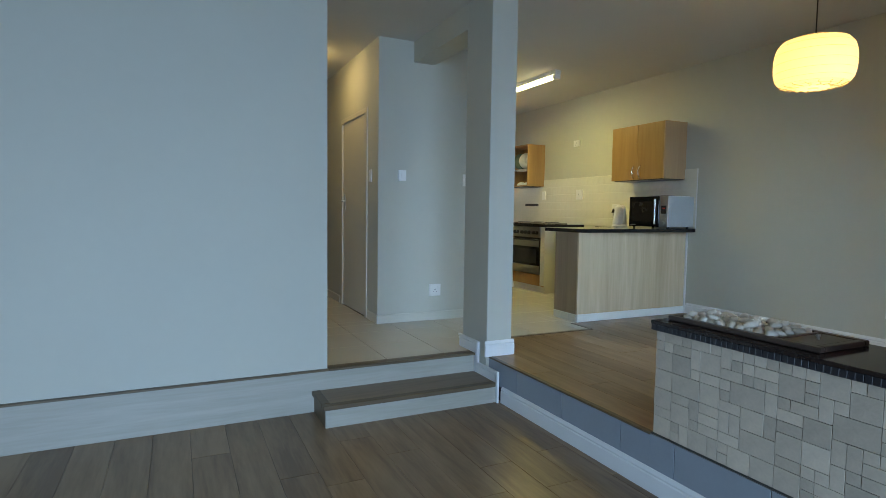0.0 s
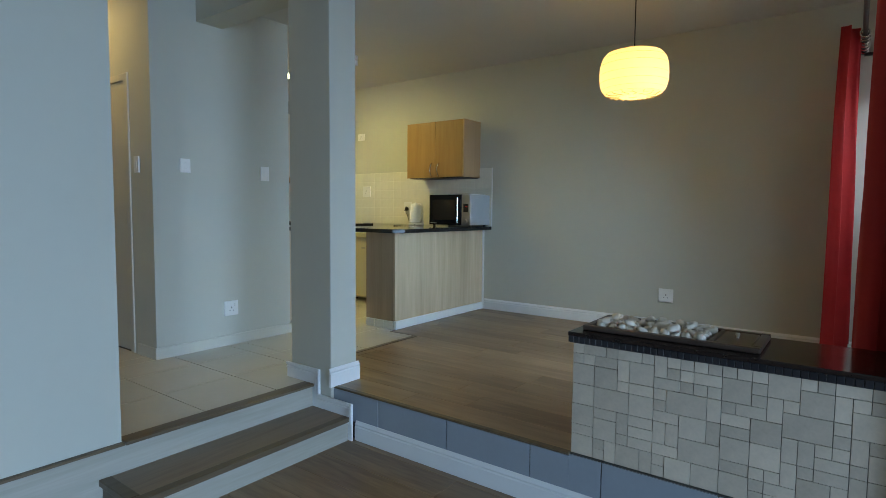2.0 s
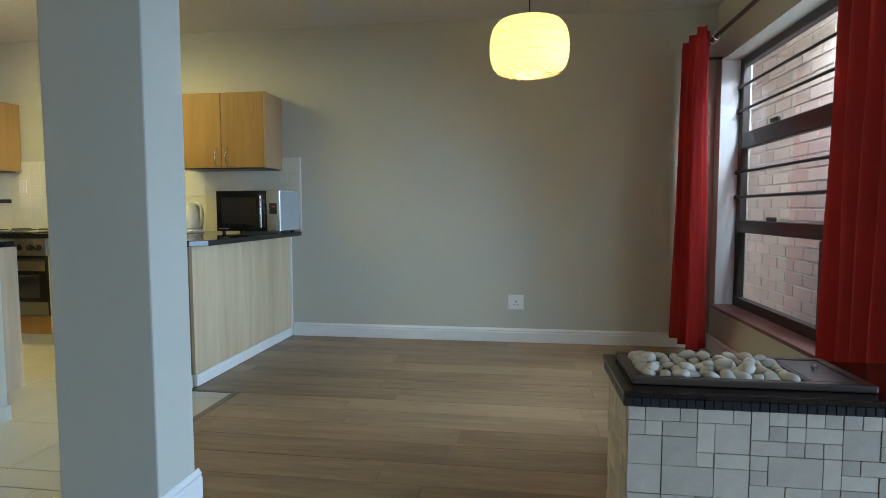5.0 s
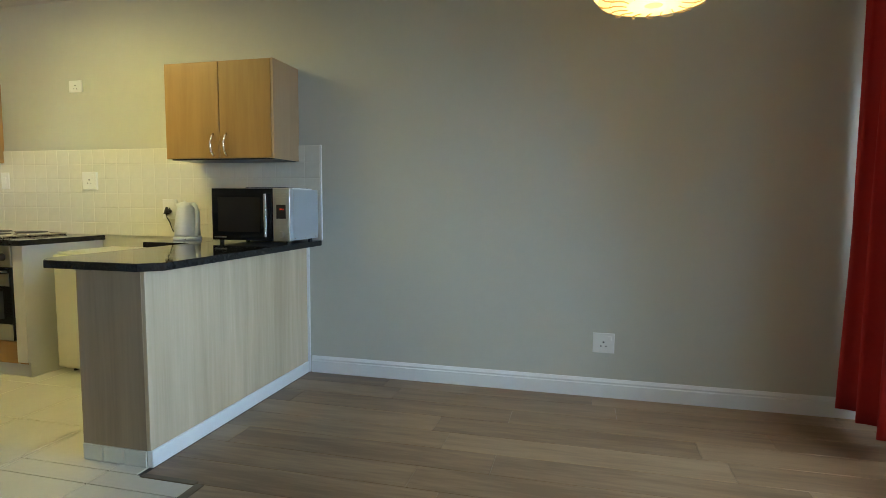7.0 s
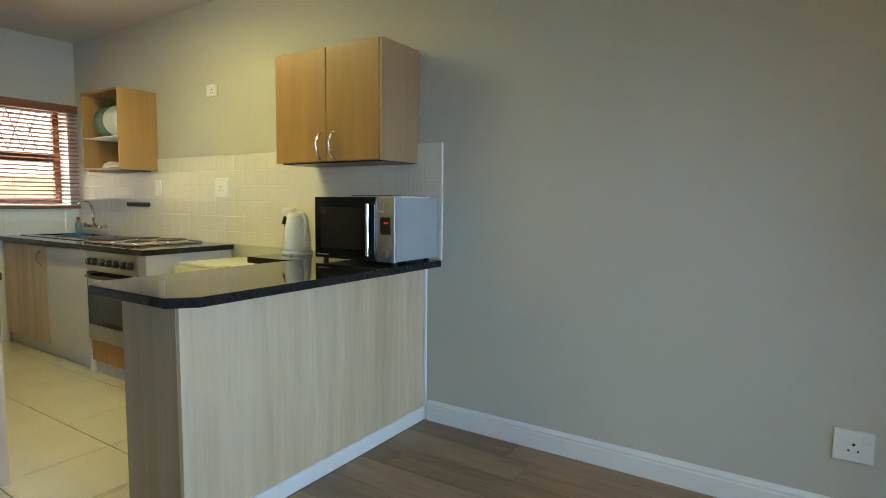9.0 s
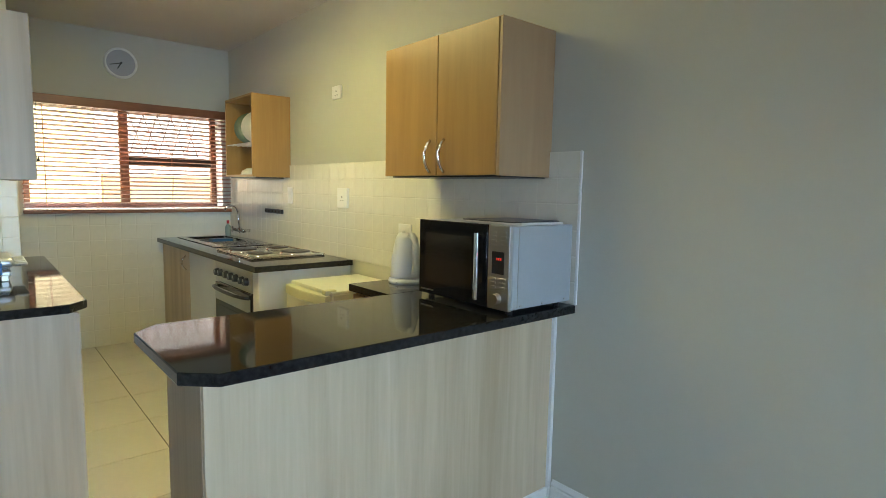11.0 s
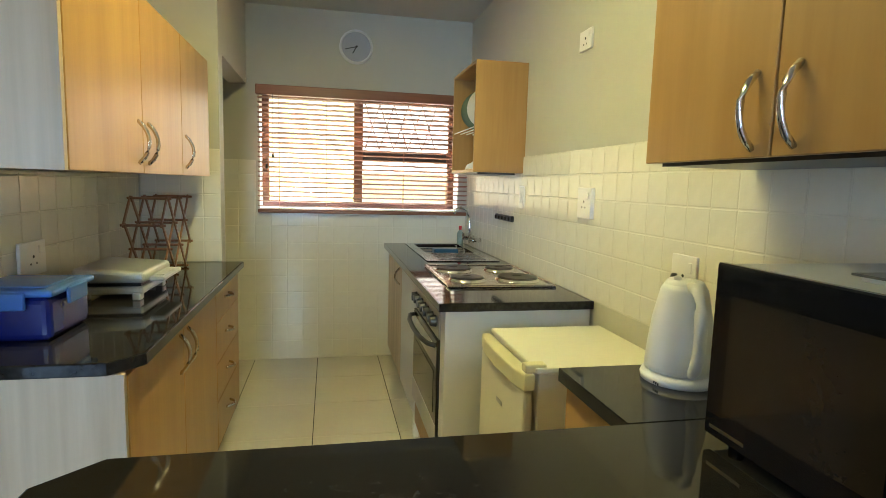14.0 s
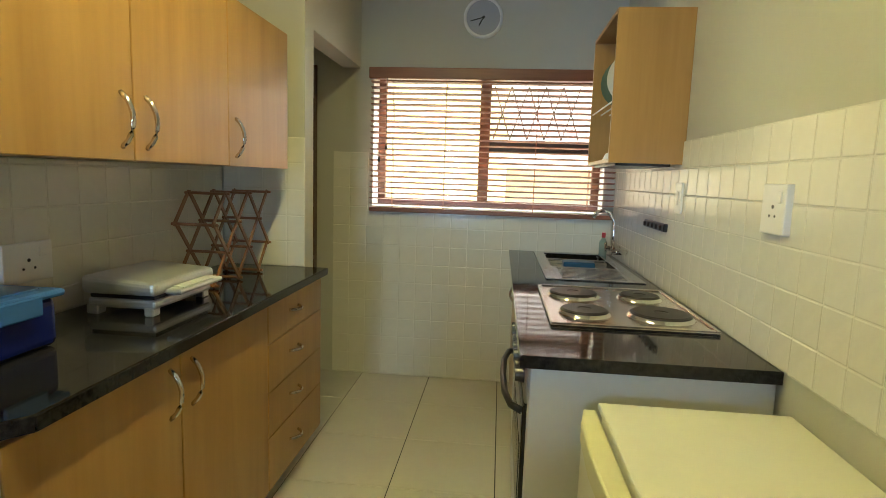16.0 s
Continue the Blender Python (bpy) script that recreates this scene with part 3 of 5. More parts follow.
part("rose", lathe(bmesh.new(), [(0.0, CEIL - 0.05), (0.02, CEIL - 0.05), (0.04, CEIL - 0.02), (0.042, CEIL)], 4.005, 2.345, 20), M_BLACK, PD, "dark ceiling rose", True)
bm = bmesh.new()
bmesh.ops.create_uvsphere(bm, u_segments=16, v_segments=10, radius=0.04, matrix=Matrix.Translation((4.005, 2.345, 2.33)))
part("bulb", bm, glow("bulb_glow", (1.0, 0.76, 0.38), 75), PD, "", True)
part("bottom_grille", lathe(bmesh.new(), [(0.03, 2.206), (0.09, 2.208)], 4.005, 2.345, 32), LAMP, PD)

# fluorescent batten
FL = thing("fluorescent_light", "white fluorescent batten lit on the kitchen ceiling", "light", (4.17, 5.8, CEIL))
part("body", bx(4.13, 4.21, 5.17, 6.43, CEIL - 0.045, CEIL, 0.006), M_WHITE, FL)
part("diffuser", cyl(bmesh.new(), (4.17, 5.22, CEIL - 0.065), (4.17, 6.38, CEIL - 0.065), 0.026), glow("tube_glow", (1.0, 0.90, 0.50), 9), FL, "lit tube", True)
for y in (5.195, 6.405):
    part("end_cap", bx(4.135, 4.205, y - 0.025, y + 0.025, CEIL - 0.10, CEIL - 0.045, 0.008, 2), M_PLAST, FL)
tl = area("tube_light", (4.17, 5.8, CEIL - 0.10), (4.17, 5.8, 0), 0.06, 1.1, 21, (0.98, 0.90, 0.36))
HL = thing("hall_light", "small lit dome light on the hall ceiling", "light", (1.62, 5.75, CEIL))
part("dome", lathe(bmesh.new(), [(0.0, CEIL - 0.07), (0.06, CEIL - 0.06), (0.10, CEIL - 0.03), (0.11, CEIL)], 1.62, 5.75, 24), glow("dome_glow", (1.0, 0.74, 0.30), 45), HL, "", True)
part("rim", lathe(bmesh.new(), [(0.11, CEIL - 0.02), (0.122, CEIL - 0.018), (0.122, CEIL)], 1.62, 5.75, 24), M_WHITE, HL, "", True)

# plates on walls


def wall_plate(name, kind, at, facing, w, h, label, deep=0.011):
    """A switch or socket plate. facing: the way it looks."""
    th = thing(name, label, "socket" if kind else "switch", at)
    rot = {"-x": 0, "-y": 90, "+x": 180}[facing]
    m = Matrix.Translation(at) @ Matrix.Rotation(radians(rot), 4, "Z")

    def put(nm, bm, ma, lab=""):
        bm.transform(m)
        return part(nm, bm, ma, th, lab)
    put("plate", bx(-deep, 0, -w / 2, w / 2, -h / 2, h / 2, 0.003, 2), M_PLAST)
    if kind:
        s = w / 0.12
        for y, z, r in ((0, 0.018, 0.007), (-0.014, -0.006, 0.005), (0.014, -0.006, 0.005)):
            put("pin_hole", cyl(bmesh.new(), (-deep - 0.0008, y * s, z - 0.012), (-deep + 0.004, y * s, z - 0.012), r * 0.8, seg=10), M_BLACK)
        put("rocker", bx(-deep - 0.004, -deep, -w * 0.36, -w * 0.2, h * 0.12, h * 0.36, 0.002), M_PLAST)
    else:
        put("rocker", bx(-deep - 0.004, -deep, -w * 0.18, w * 0.18, -h * 0.22, h * 0.22, 0.002), M_PLAST)
    return th


wall_plate("socket", 1, (XR, 2.42, 0.69), "-x", 0.125, 0.12, "white wall socket low on the dining wall")
wall_plate("socket", 1, (2.64, 5.0, 0.65), "-y", 0.12, 0.115, "white wall socket low on the hall wall")
wall_plate("light_switch", 0, (2.29, 5.0, 1.735), "-y", 0.075, 0.10, "white light switch on the hall wall", 0.018)
wall_plate("light_switch", 0, (2.965, 5.0, 1.715), "-y", 0.08, 0.115, "white blank plate on the hall wall")
wall_plate("light_switch", 0, (2.06, 5.21, 1.735), "-x", 0.07, 0.115, "white light switch inside the hall")
wall_plate("socket", 1, (XR, 6.215, 2.355), "-x", 0.115, 0.085, "white isolator plate high on the kitchen wall")
wall_plate("socket", 1, (XR - 0.008, 6.11, 1.663), "-x", 0.125, 0.13, "white switched socket on the tiled splashback", 0.02)
wall_plate("light_switch", 0, (XR - 0.008, 6.92, 1.665), "-x", 0.075, 0.125, "white plate on the tiled splashback under the shelf")
wall_plate("socket", 1, (XR - 0.008, 5.425, 1.46), "-x", 0.12, 0.14, "white socket behind the kettle with a black plug")
wall_plate("socket", 1, (3.228, 6.03, 1.437), "+x", 0.17, 0.115, "white double socket on the tiles above the grill")
PG2 = thing("plug", "black plug in the socket with a cord to the kettle", "plug", (XR - 0.05, 5.425, 1.44))
part("plug_body", cyl(cyl(bmesh.new(), (XR - 0.052, 5.425, 1.425), (XR - 0.048, 5.425, 1.475), 0.021, 0.008), (XR - 0.018, 5.425, 1.445), (XR - 0.045, 5.425, 1.445), 0.017, 0.017), M_BLACK, PG2, "", True)
part("cord", tube(bmesh.new(), [(XR - 0.052, 5.425, 1.428), (XR - 0.050, 5.424, 1.40), (XR - 0.030, 5.42, 1.37), (XR - 0.026, 5.40, 1.31), (XR - 0.03, 5.36, CT + 0.012), (XR - 0.06, 5.28, CT + 0.005), (XR - 0.13, 5.20, CT + 0.005), (5.10, 5.15, CT + 0.006)], 0.0035, 6), M_BLACK, PG2)

# hall door
DR = struct("door_hall", bx(2.064, 2.10, 5.37, 6.19, F + 0.006, F + 1.985, 0.002), M_DOOR, "closed cream-painted hall door with a steel lever", "door")
for a in ((5.315, 5.37, F, F + 2.035), (6.19, 6.245, F, F + 2.035), (5.37, 6.19, F + 1.985, F + 2.035)):
    part("door_frame", bx(2.05, 2.14, *a, 0.003), M_DOOR, DR)
part("door_plate", bx(2.056, 2.064, 6.10, 6.14, F + 1.05, F + 1.22, 0.002), M_METAL, DR, "steel lever plate")
part("door_handle", tube(bmesh.new(), [(2.062, 6.12, F + 1.15), (2.03, 6.12, F + 1.15), (2.022, 6.11, F + 1.15), (2.022, 6.01, F + 1.148)], 0.009), M_METAL, DR, "steel lever")
for z in (0.25, 1.0, 1.75):
    part("hinge", cyl(bmesh.new(), (2.055, 5.372, F + z - 0.045), (2.055, 5.372, F + z + 0.045), 0.006, seg=8), M_METAL, DR)
# ---- kitchen ----


def bow_handle(parent, at, axis, out, length=0.11, name="handle"):
    """An arched pull. axis: 'z' upright or 'y' level; out: the way it stands off along x."""
    x, y, z = at
    pts = []
    for k in range(9):
        a = k / 8
        off = out * 0.034 * math.sin(math.pi * a) ** 0.7
        s = (a - 0.5) * length
        pts.append((x + off, y + (s if axis == "y" else 0), z + (s if axis == "z" else 0)))
    return part(name, tube(bmesh.new(), pts, 0.0068, 8), M_CHROME, parent, "satin metal arched handle", True)


# peninsula
PN = thing("peninsula_cabinet", "birch-panelled kitchen peninsula with a white plinth", "cabinet", (4.5, 4.5, F))
part("front_panel", bx(3.852, XR - 0.02, 4.355, 4.373, F + 0.075, 1.225), M_BIRCH, PN, "pale birch laminate panel")
part("end_panel", bx(3.85, 3.868, 4.373, 4.71, F + 0.075, 1.225), M_ENDSHADE, PN, "grey-brown end panel with its shade in the colour")
part("back_panel", bx(3.868, 4.82, 4.695, 4.71, F + 0.075, 1.225), M_BIRCH, PN)
part("plinth", bx(3.85, XR - 0.02, 4.344, 4.373, F, F + 0.075, 0.003), M_WHITE, PN, "white plinth board")
part("wall_strip", bx(XR - 0.02, XR - 0.001, 4.340, 4.373, F, 1.225, 0.002), M_WHITE, PN, "thin white sealing strip")
for y0, y1 in ((4.374, 4.485), (4.489, 4.60), (4.604, 4.71)):
    part("plinth_tile", bx(3.844, 3.852, y0, y1, F + 0.001, F + 0.073, 0.002), M_WTILE, PN, "small cream tile")
WT = thing("peninsula_worktop", "polished black granite worktop with clipped corners", "worktop", (4.5, 4.6, 1.227))
part("slab", prism(bmesh.new(), [(3.782, 4.325), (3.862, 4.252), (XR - 0.002, 4.252), (XR - 0.002, 4.885), (3.862, 4.885), (3.782, 4.805)], 1.227, CT, 0.004), M_GRAN, WT)
part("return_slab", bx(4.80, XR - 0.002, 4.8856, 5.225, 1.227, CT, 0.002), M_GRAN, WT)
RC = thing("return_cabinet", "oak cabinet under the short worktop by the fridge", "cabinet", (5.0, 5.08, F))
part("body", bx(4.84, XR - 0.01, 4.715, 5.22, F + 0.08, 1.225), M_OAK, RC)
part("door", bx(4.822, 4.838, 4.93, 5.218, F + 0.09, 1.21, 0.002), M_OAK, RC)
part("plinth", bx(4.86, XR - 0.01, 4.72, 5.21, F, F + 0.08), M_OAK, RC)
bow_handle(RC, (4.822, 5.17, 1.0), "z", -1)

# microwave
MW = thing("microwave", "steel microwave oven with black glass door and red clock", "microwave", (5.10, 4.53, CT))
M_BLUEST = mat("pale_steel_case", (0.52, 0.55, 0.58), 0.38, 0.35, var=0.04, scale=5)
M_BGLASS = mat("black_glass", (0.008, 0.008, 0.009), 0.06, var=0.1, spec=0.3)
M_DIGIT = glow("red_digits", (1.0, 0.04, 0.02), 0.25)
part("case", bx(4.923, 5.278, 4.266, 4.798, 1.282, 1.596, 0.005, 2), M_BLUEST, MW)
part("case_seam", bx(4.955, 4.958, 4.2645, 4.266, 1.290, 1.590), M_METAL, MW)
for x, z in ((4.975, 1.295), (5.24, 1.295), (5.10, 1.292)):
    part("screw", cyl(bmesh.new(), (x, 4.2662, z), (x, 4.2635, z), 0.005, seg=10), M_METAL, MW)
part("door", bx(4.905, 4.923, 4.378, 4.80, 1.280, 1.598, 0.003), M_BGLASS, MW, "glossy black glass door")
part("door_window", bx(4.9035, 4.905, 4.462, 4.756, 1.332, 1.545), mat("dark_mesh_glass", (0.022, 0.018, 0.015), 0.12, var=0.1), MW)
part("control_panel", bx(4.905, 4.923, 4.264, 4.376, 1.280, 1.598, 0.002), M_METAL, MW, "brushed steel panel")
part("display", bx(4.903, 4.905, 4.290, 4.352, 1.416, 1.500), M_BLACK, MW)
for k in range(3):
    part("digit", bx(4.9022, 4.903, 4.303 + 0.010 * k, 4.309 + 0.010 * k, 1.468, 1.477), M_DIGIT, MW, "red lit digit")
for z in (1.572, 1.556, 1.540, 1.524, 1.398, 1.382, 1.366):
    for y in (4.280, 4.330):
        part("button", bx(4.9025, 4.905, y, y + 0.030, z - 0.004, z + 0.004, 0.001), M_METAL, MW)
part("knob", cyl(bmesh.new(), (4.905, 4.320, 1.322), (4.883, 4.320, 1.322), 0.021, 0.019, 24), M_METAL, MW)
hb = bmesh.new()
tube(hb, [(4.880, 4.415, 1.308), (4.880, 4.415, 1.565)], 0.0095, 12)
for z in (1.323, 1.550):
    cyl(hb, (4.880, 4.415, z), (4.906, 4.415, z), 0.006, seg=8)
part("handle", hb, M_CHROME, MW, "bright steel bar handle", False)
for x in (4.95, 5.23):
    for y in (4.30, 4.765):
        part("foot", cyl(bmesh.new(), (x, y, CT), (x, y, 1.284), 0.014, seg=10), M_BLACK, MW)
part("badge", bx(4.9042, 4.905, 4.70, 4.785, 1.295, 1.301), M_METAL, MW)
BK = thing("booklet", "thin white ring binder lying on the microwave", "book", (5.12, 4.46, 1.5965))
part("page_block", bx(5.00, 5.25, 4.296, 4.606, 1.5965, 1.604), M_WHITE, BK)
part("cover", bx(4.99, 5.27, 4.330, 4.616, 1.604, 1.608, 0.001), mat("dark_cover", (0.05, 0.05, 0.06), 0.35), BK, "dark glossy cover")

# kettle
KE = thing("kettle", "white plastic jug kettle standing on its round base", "kettle", (5.065, 5.11, CT))
KX, KY = 5.065, 5.11
part("base", lathe(bmesh.new(), [(0.0, CT), (0.088, CT), (0.090, CT + 0.012), (0.086, CT + 0.022), (0.0, CT + 0.024)], KX, KY, 32), M_PLAST, KE, "", True)
M_KET = mat("kettle_plastic", (0.74, 0.74, 0.72), 0.3, var=0.02)
part("body", lathe(bmesh.new(), [(0.0, CT + 0.024), (0.079, CT + 0.026), (0.081, CT + 0.04), (0.077, CT + 0.09), (0.070, CT + 0.15), (0.060, CT + 0.20), (0.054, CT + 0.225), (0.046, CT + 0.238), (0.0, CT + 0.243)], KX, KY, 36), M_KET, KE, "", True)
hx, hy = -0.21, -0.978               # the handle's direction
part("handle", tube(bmesh.new(), [(KX + hx * d, KY + hy * d, CT + h) for d, h in ((0.040, 0.236), (0.066, 0.236), (0.086, 0.222), (0.097, 0.19), (0.102, 0.14), (0.099, 0.085), (0.088, 0.05), (0.072, 0.036))], 0.0145, 12), M_KET, KE, "", True)
part("spout", cyl(bmesh.new(), (KX - hx * 0.03, KY - hy * 0.03, CT + 0.20), (KX - hx * 0.082, KY - hy * 0.082, CT + 0.232), 0.034, 0.014), M_KET, KE, "", True)
part("lid", lathe(bmesh.new(), [(0.047, CT + 0.238), (0.040, CT + 0.247), (0.0, CT + 0.250)], KX, KY, 28), M_KET, KE, "", True)
part("lid_knob", lathe(bmesh.new(), [(0.008, CT + 0.246), (0.010, CT + 0.256), (0.0, CT + 0.260)], KX - 0.02, KY, 14), M_KET, KE, "", True)
for k in range(3):
    part("mark", bx(KX - 0.0905, KX - 0.0885, KY - 0.055 + 0.008 * k, KY - 0.052 + 0.008 * k, CT + 0.006, CT + 0.012), M_BLACK, KE)

# fridge
FR = thing("bar_fridge", "small off-white bar fridge standing between the worktops", "fridge", (5.05, 5.69, F))
M_FR = mat("fridge_enamel", (0.76, 0.74, 0.60), 0.32, var=0.03, scale=3)
M_FRD = mat("aged_door_trim", (0.70, 0.66, 0.40), 0.4, var=0.05)
part("body", bx(4.842, XR - 0.02, 5.46, 5.93, F + 0.03, 1.162, 0.006, 2), M_FR, FR)
part("top", bx(4.832, XR - 0.015, 5.455, 5.935, 1.162, 1.180, 0.005, 2), M_FR, FR)
part("door", bx(4.796, 4.830, 5.46, 5.93, F + 0.05, 1.107, 0.010, 2), M_FR, FR)
dg = bmesh.new()
prism(dg, [(4.830, 5.458), (4.830, 5.932), (4.798, 5.932), (4.783, 5.86), (4.776, 5.695), (4.783, 5.53), (4.798, 5.458)], 1.107, 1.162, 0.006)
part("door_grip", dg, M_FRD, FR, "yellowed curved grip")
part("hinge_cap", bx(4.80, 4.87, 5.462, 5.50, 1.1625, 1.190, 0.006, 2), M_FRD, FR, "yellowed hinge cover")
part("badge", bx(4.7945, 4.796, 5.66, 5.72, 0.98, 0.995), M_METAL, FR)
for y in (5.49, 5.90):
    part("foot", cyl(bmesh.new(), (4.90, y, F), (4.90, y, F + 0.032), 0.015, seg=10), M_BLACK, FR)
    part("foot", cyl(bmesh.new(), (5.22, y, F), (5.22, y, F + 0.032), 0.015, seg=10), M_BLACK, FR)

# cooker counter
M_PALE = mat("pale_side_board", (0.68, 0.67, 0.60), 0.5, var=0.04, scale=4)
CC = thing("cooker_cabinet", "white-sided cabinet housing the oven", "cabinet", (5.0, 6.4, F))
part("side_panel", bx(4.69, XR - 0.01, 6.03, 6.048, F, 1.225), M_PALE, CC)
part("front_strip", bx(4.672, 4.69, 6.03, 6.115, F + 0.10, 1.225), M_PALE, CC)
part("side_panel", bx(4.672, XR - 0.01, 6.765, 6.80, F, 1.225), M_PALE, CC)
part("plinth", bx(4.70, 4.716, 6.03, 6.765, F, F + 0.085), M_PALE, CC)
part("recess_floor", bx(4.69, 4.76, 6.048, 6.118, F + 0.085, F + 0.10), M_OAK, CC)
part("drawer_front", bx(4.676, 4.694, 6.118, 6.762, F + 0.09, F + 0.235, 0.002), M_OAK, CC)
OV = thing("oven", "built-under electric oven with black door and steel panel", "oven", (4.9, 6.44, F + 0.24))
part("carcass", bx(4.69, 5.22, 6.12, 6.76, F + 0.24, 1.222), M_BLACK, OV)
part("control_panel", bx(4.664, 4.69, 6.12, 6.76, 1.085, 1.222, 0.003), M_METAL, OV, "steel control panel")
for y in (6.185, 6.255, 6.36, 6.445, 6.53, 6.635, 6.70):
    kn = part("knob", cyl(bmesh.new(), (4.664, y, 1.150), (4.637, y, 1.150), 0.026, 0.021, 20), M_BLACK, OV)
    part("pointer", bx(4.6355, 4.637, y - 0.0025, y + 0.0025, 1.152, 1.168), M_METAL, kn)
part("door", bx(4.660, 4.69, 6.12, 6.76, F + 0.242, 1.078, 0.004), mat("oven_black", (0.012, 0.012, 0.012), 0.1, var=0.1), OV)
part("door_trim", bx(4.6575, 4.660, 6.135, 6.745, 0.962, 1.046), M_METAL, OV, "steel band")
part("door_trim", bx(4.6575, 4.660, 6.122, 6.758, 0.606, 0.712), M_METAL, OV, "steel band")
part("door_window", bx(4.6585, 4.660, 6.19, 6.69, 0.745, 0.93), mat("oven_glass", (0.05, 0.05, 0.048), 0.05, var=0.1), OV)
part("handle", tube(bmesh.new(), [(4.66, 6.15, 1.052), (4.63, 6.18, 1.055), (4.612, 6.28, 1.055), (4.607, 6.44, 1.055), (4.612, 6.60, 1.055), (4.63, 6.70, 1.055), (4.66, 6.73, 1.052)], 0.011, 10), M_BLACK, OV, "", True)
SC = thing("sink_cabinet", "birch sink cabinet with one door beside the wall", "cabinet", (5.0, 7.6, F))
part("body", bx(4.70, XR - 0.01, 6.81, YK - 0.01, F + 0.09, 1.223), M_PALE, SC)
part("door", bx(4.678, 4.698, 7.42, YK - 0.05, F + 0.10, 1.215, 0.002), M_BIRCH, SC, "birch door")
part("filler", bx(4.678, 4.698, 6.815, 7.41, F + 0.10, 1.215), M_PALE, SC)
part("plinth", bx(4.72, XR - 0.01, 6.81, YK - 0.01, F, F + 0.09), M_PALE, SC)
bow_handle(SC, (4.678, 7.50, 1.12), "z", -1)
CW = thing("cooker_worktop", "polished black granite worktop with hob and sink", "worktop", (5.0, 7.1, 1.227))
sx0, sx1, sy0, sy1 = 4.86, 5.20, 7.58, 8.13
for a in ((4.645, sx0, 6.012, YK - 0.012), (sx1, XR - 0.004, 6.012, YK - 0.012), (sx0, sx1, 6.012, sy0), (sx0, sx1, sy1, YK - 0.012)):
    part("slab", bx(*a, 1.227, CT), M_GRAN, CW)
part("front_edge", bx(4.641, 4.645, 6.008, YK - 0.012, 1.228, CT - 0.001), M_GRAN, CW)
HB = thing("hob", "steel four-plate electric hob set in the worktop", "hob", (5.0, 6.66, CT))
M_HOB = mat("hob_steel", (0.62, 0.58, 0.52), 0.22, 1.0, var=0.10, scale=9)
part("tray", bx(4.748, 5.265, 6.33, 6.985, CT + 0.0005, CT + 0.008, 0.003), M_HOB, HB)
for a in ((4.748, 4.762, 6.33, 6.985), (5.251, 5.265, 6.33, 6.985), (4.762, 5.251, 6.33, 6.344), (4.762, 5.251, 6.971, 6.985)):
    part("rim", bx(*a, CT + 0.008, CT + 0.014, 0.002), M_HOB, HB)
M_PLATE = mat("cast_plate", (0.045, 0.038, 0.034), 0.42, 0.3, var=0.3, scale=30)
for x, y, r in ((4.875, 6.80, 0.092), (4.875, 6.50, 0.080), (5.13, 6.80, 0.075), (5.13, 6.50, 0.10)):
    pl = part("hot_plate", lathe(bmesh.new(), [(0.0, CT + 0.024), (0.022, CT + 0.023), (0.026, CT + 0.026), (r * 0.92, CT + 0.026), (r, CT + 0.022), (r, CT + 0.008)], x, y, 32), M_PLATE, HB, "dark cast-iron plate", False)
    part("ring", lathe(bmesh.new(), [(r + 0.001, CT + 0.018), (r + 0.009, CT + 0.013), (r + 0.012, CT + 0.008)], x, y, 32), M_CHROME, pl, "bright ring", True)
SK2 = thing("sink", "double-bowl steel sink with drainer", "sink", (5.03, 7.7, CT))
M_SINK = mat("sink_steel", (0.60, 0.61, 0.62), 0.25, 1.0, var=0.08, scale=8)
for a in ((4.80, sx0, 7.18, 8.19), (sx1, 5.255, 7.18, 8.19), (sx0, sx1, 7.18, sy0), (sx0, sx1, sy1, 8.19), (sx0, sx1, 7.855, 7.885)):
    part("rim", bx(*a, CT + 0.0005, CT + 0.006, 0.002), M_SINK, SK2)
for k in range(9):
    part("drain_rib", bx(4.88, 5.18, 7.23 + k * 0.035, 7.242 + k * 0.035, CT + 0.006, CT + 0.009, 0.001), M_SINK, SK2)
for y0, y1 in ((sy0, 7.855), (7.885, sy1)):
    bm = bx(sx0 - 0.004, sx1 + 0.004, y0 - 0.003, y1 + 0.003, 1.13, CT + 0.004, 0.02, 3)
    bmesh.ops.delete(bm, geom=[f for f in bm.faces if f.normal.z > 0.7 and f.calc_center_median().z > 1.2], context="FACES")
    part("bowl", bm, M_SINK, SK2)
BT = thing("dish_basin", "blue plastic caddy hung in the sink", "basin", (5.0, 7.76, 1.2))
part("caddy", bx(4.93, 5.10, 7.64, 7.74, 1.20, CT + 0.022, 0.008, 2), mat("blue_plastic", (0.02, 0.10, 0.22), 0.3), BT)
TP = thing("tap", "chrome wall mixer tap with a swan-neck spout", "tap", (5.24, 7.85, CT))
part("body", cyl(bmesh.new(), (5.235, 7.76, 1.335), (5.235, 7.95, 1.335), 0.016), M_CHROME, TP, "", True)
part("spout", tube(bmesh.new(), [(5.235, 7.855, 1.335), (5.232, 7.86, 1.42), (5.225, 7.86, 1.50), (5.20, 7.86, 1.548), (5.16, 7.86, 1.562), (5.125, 7.86, 1.548), (5.11, 7.86, 1.515)], 0.011, 10), M_CHROME, TP, "", True)
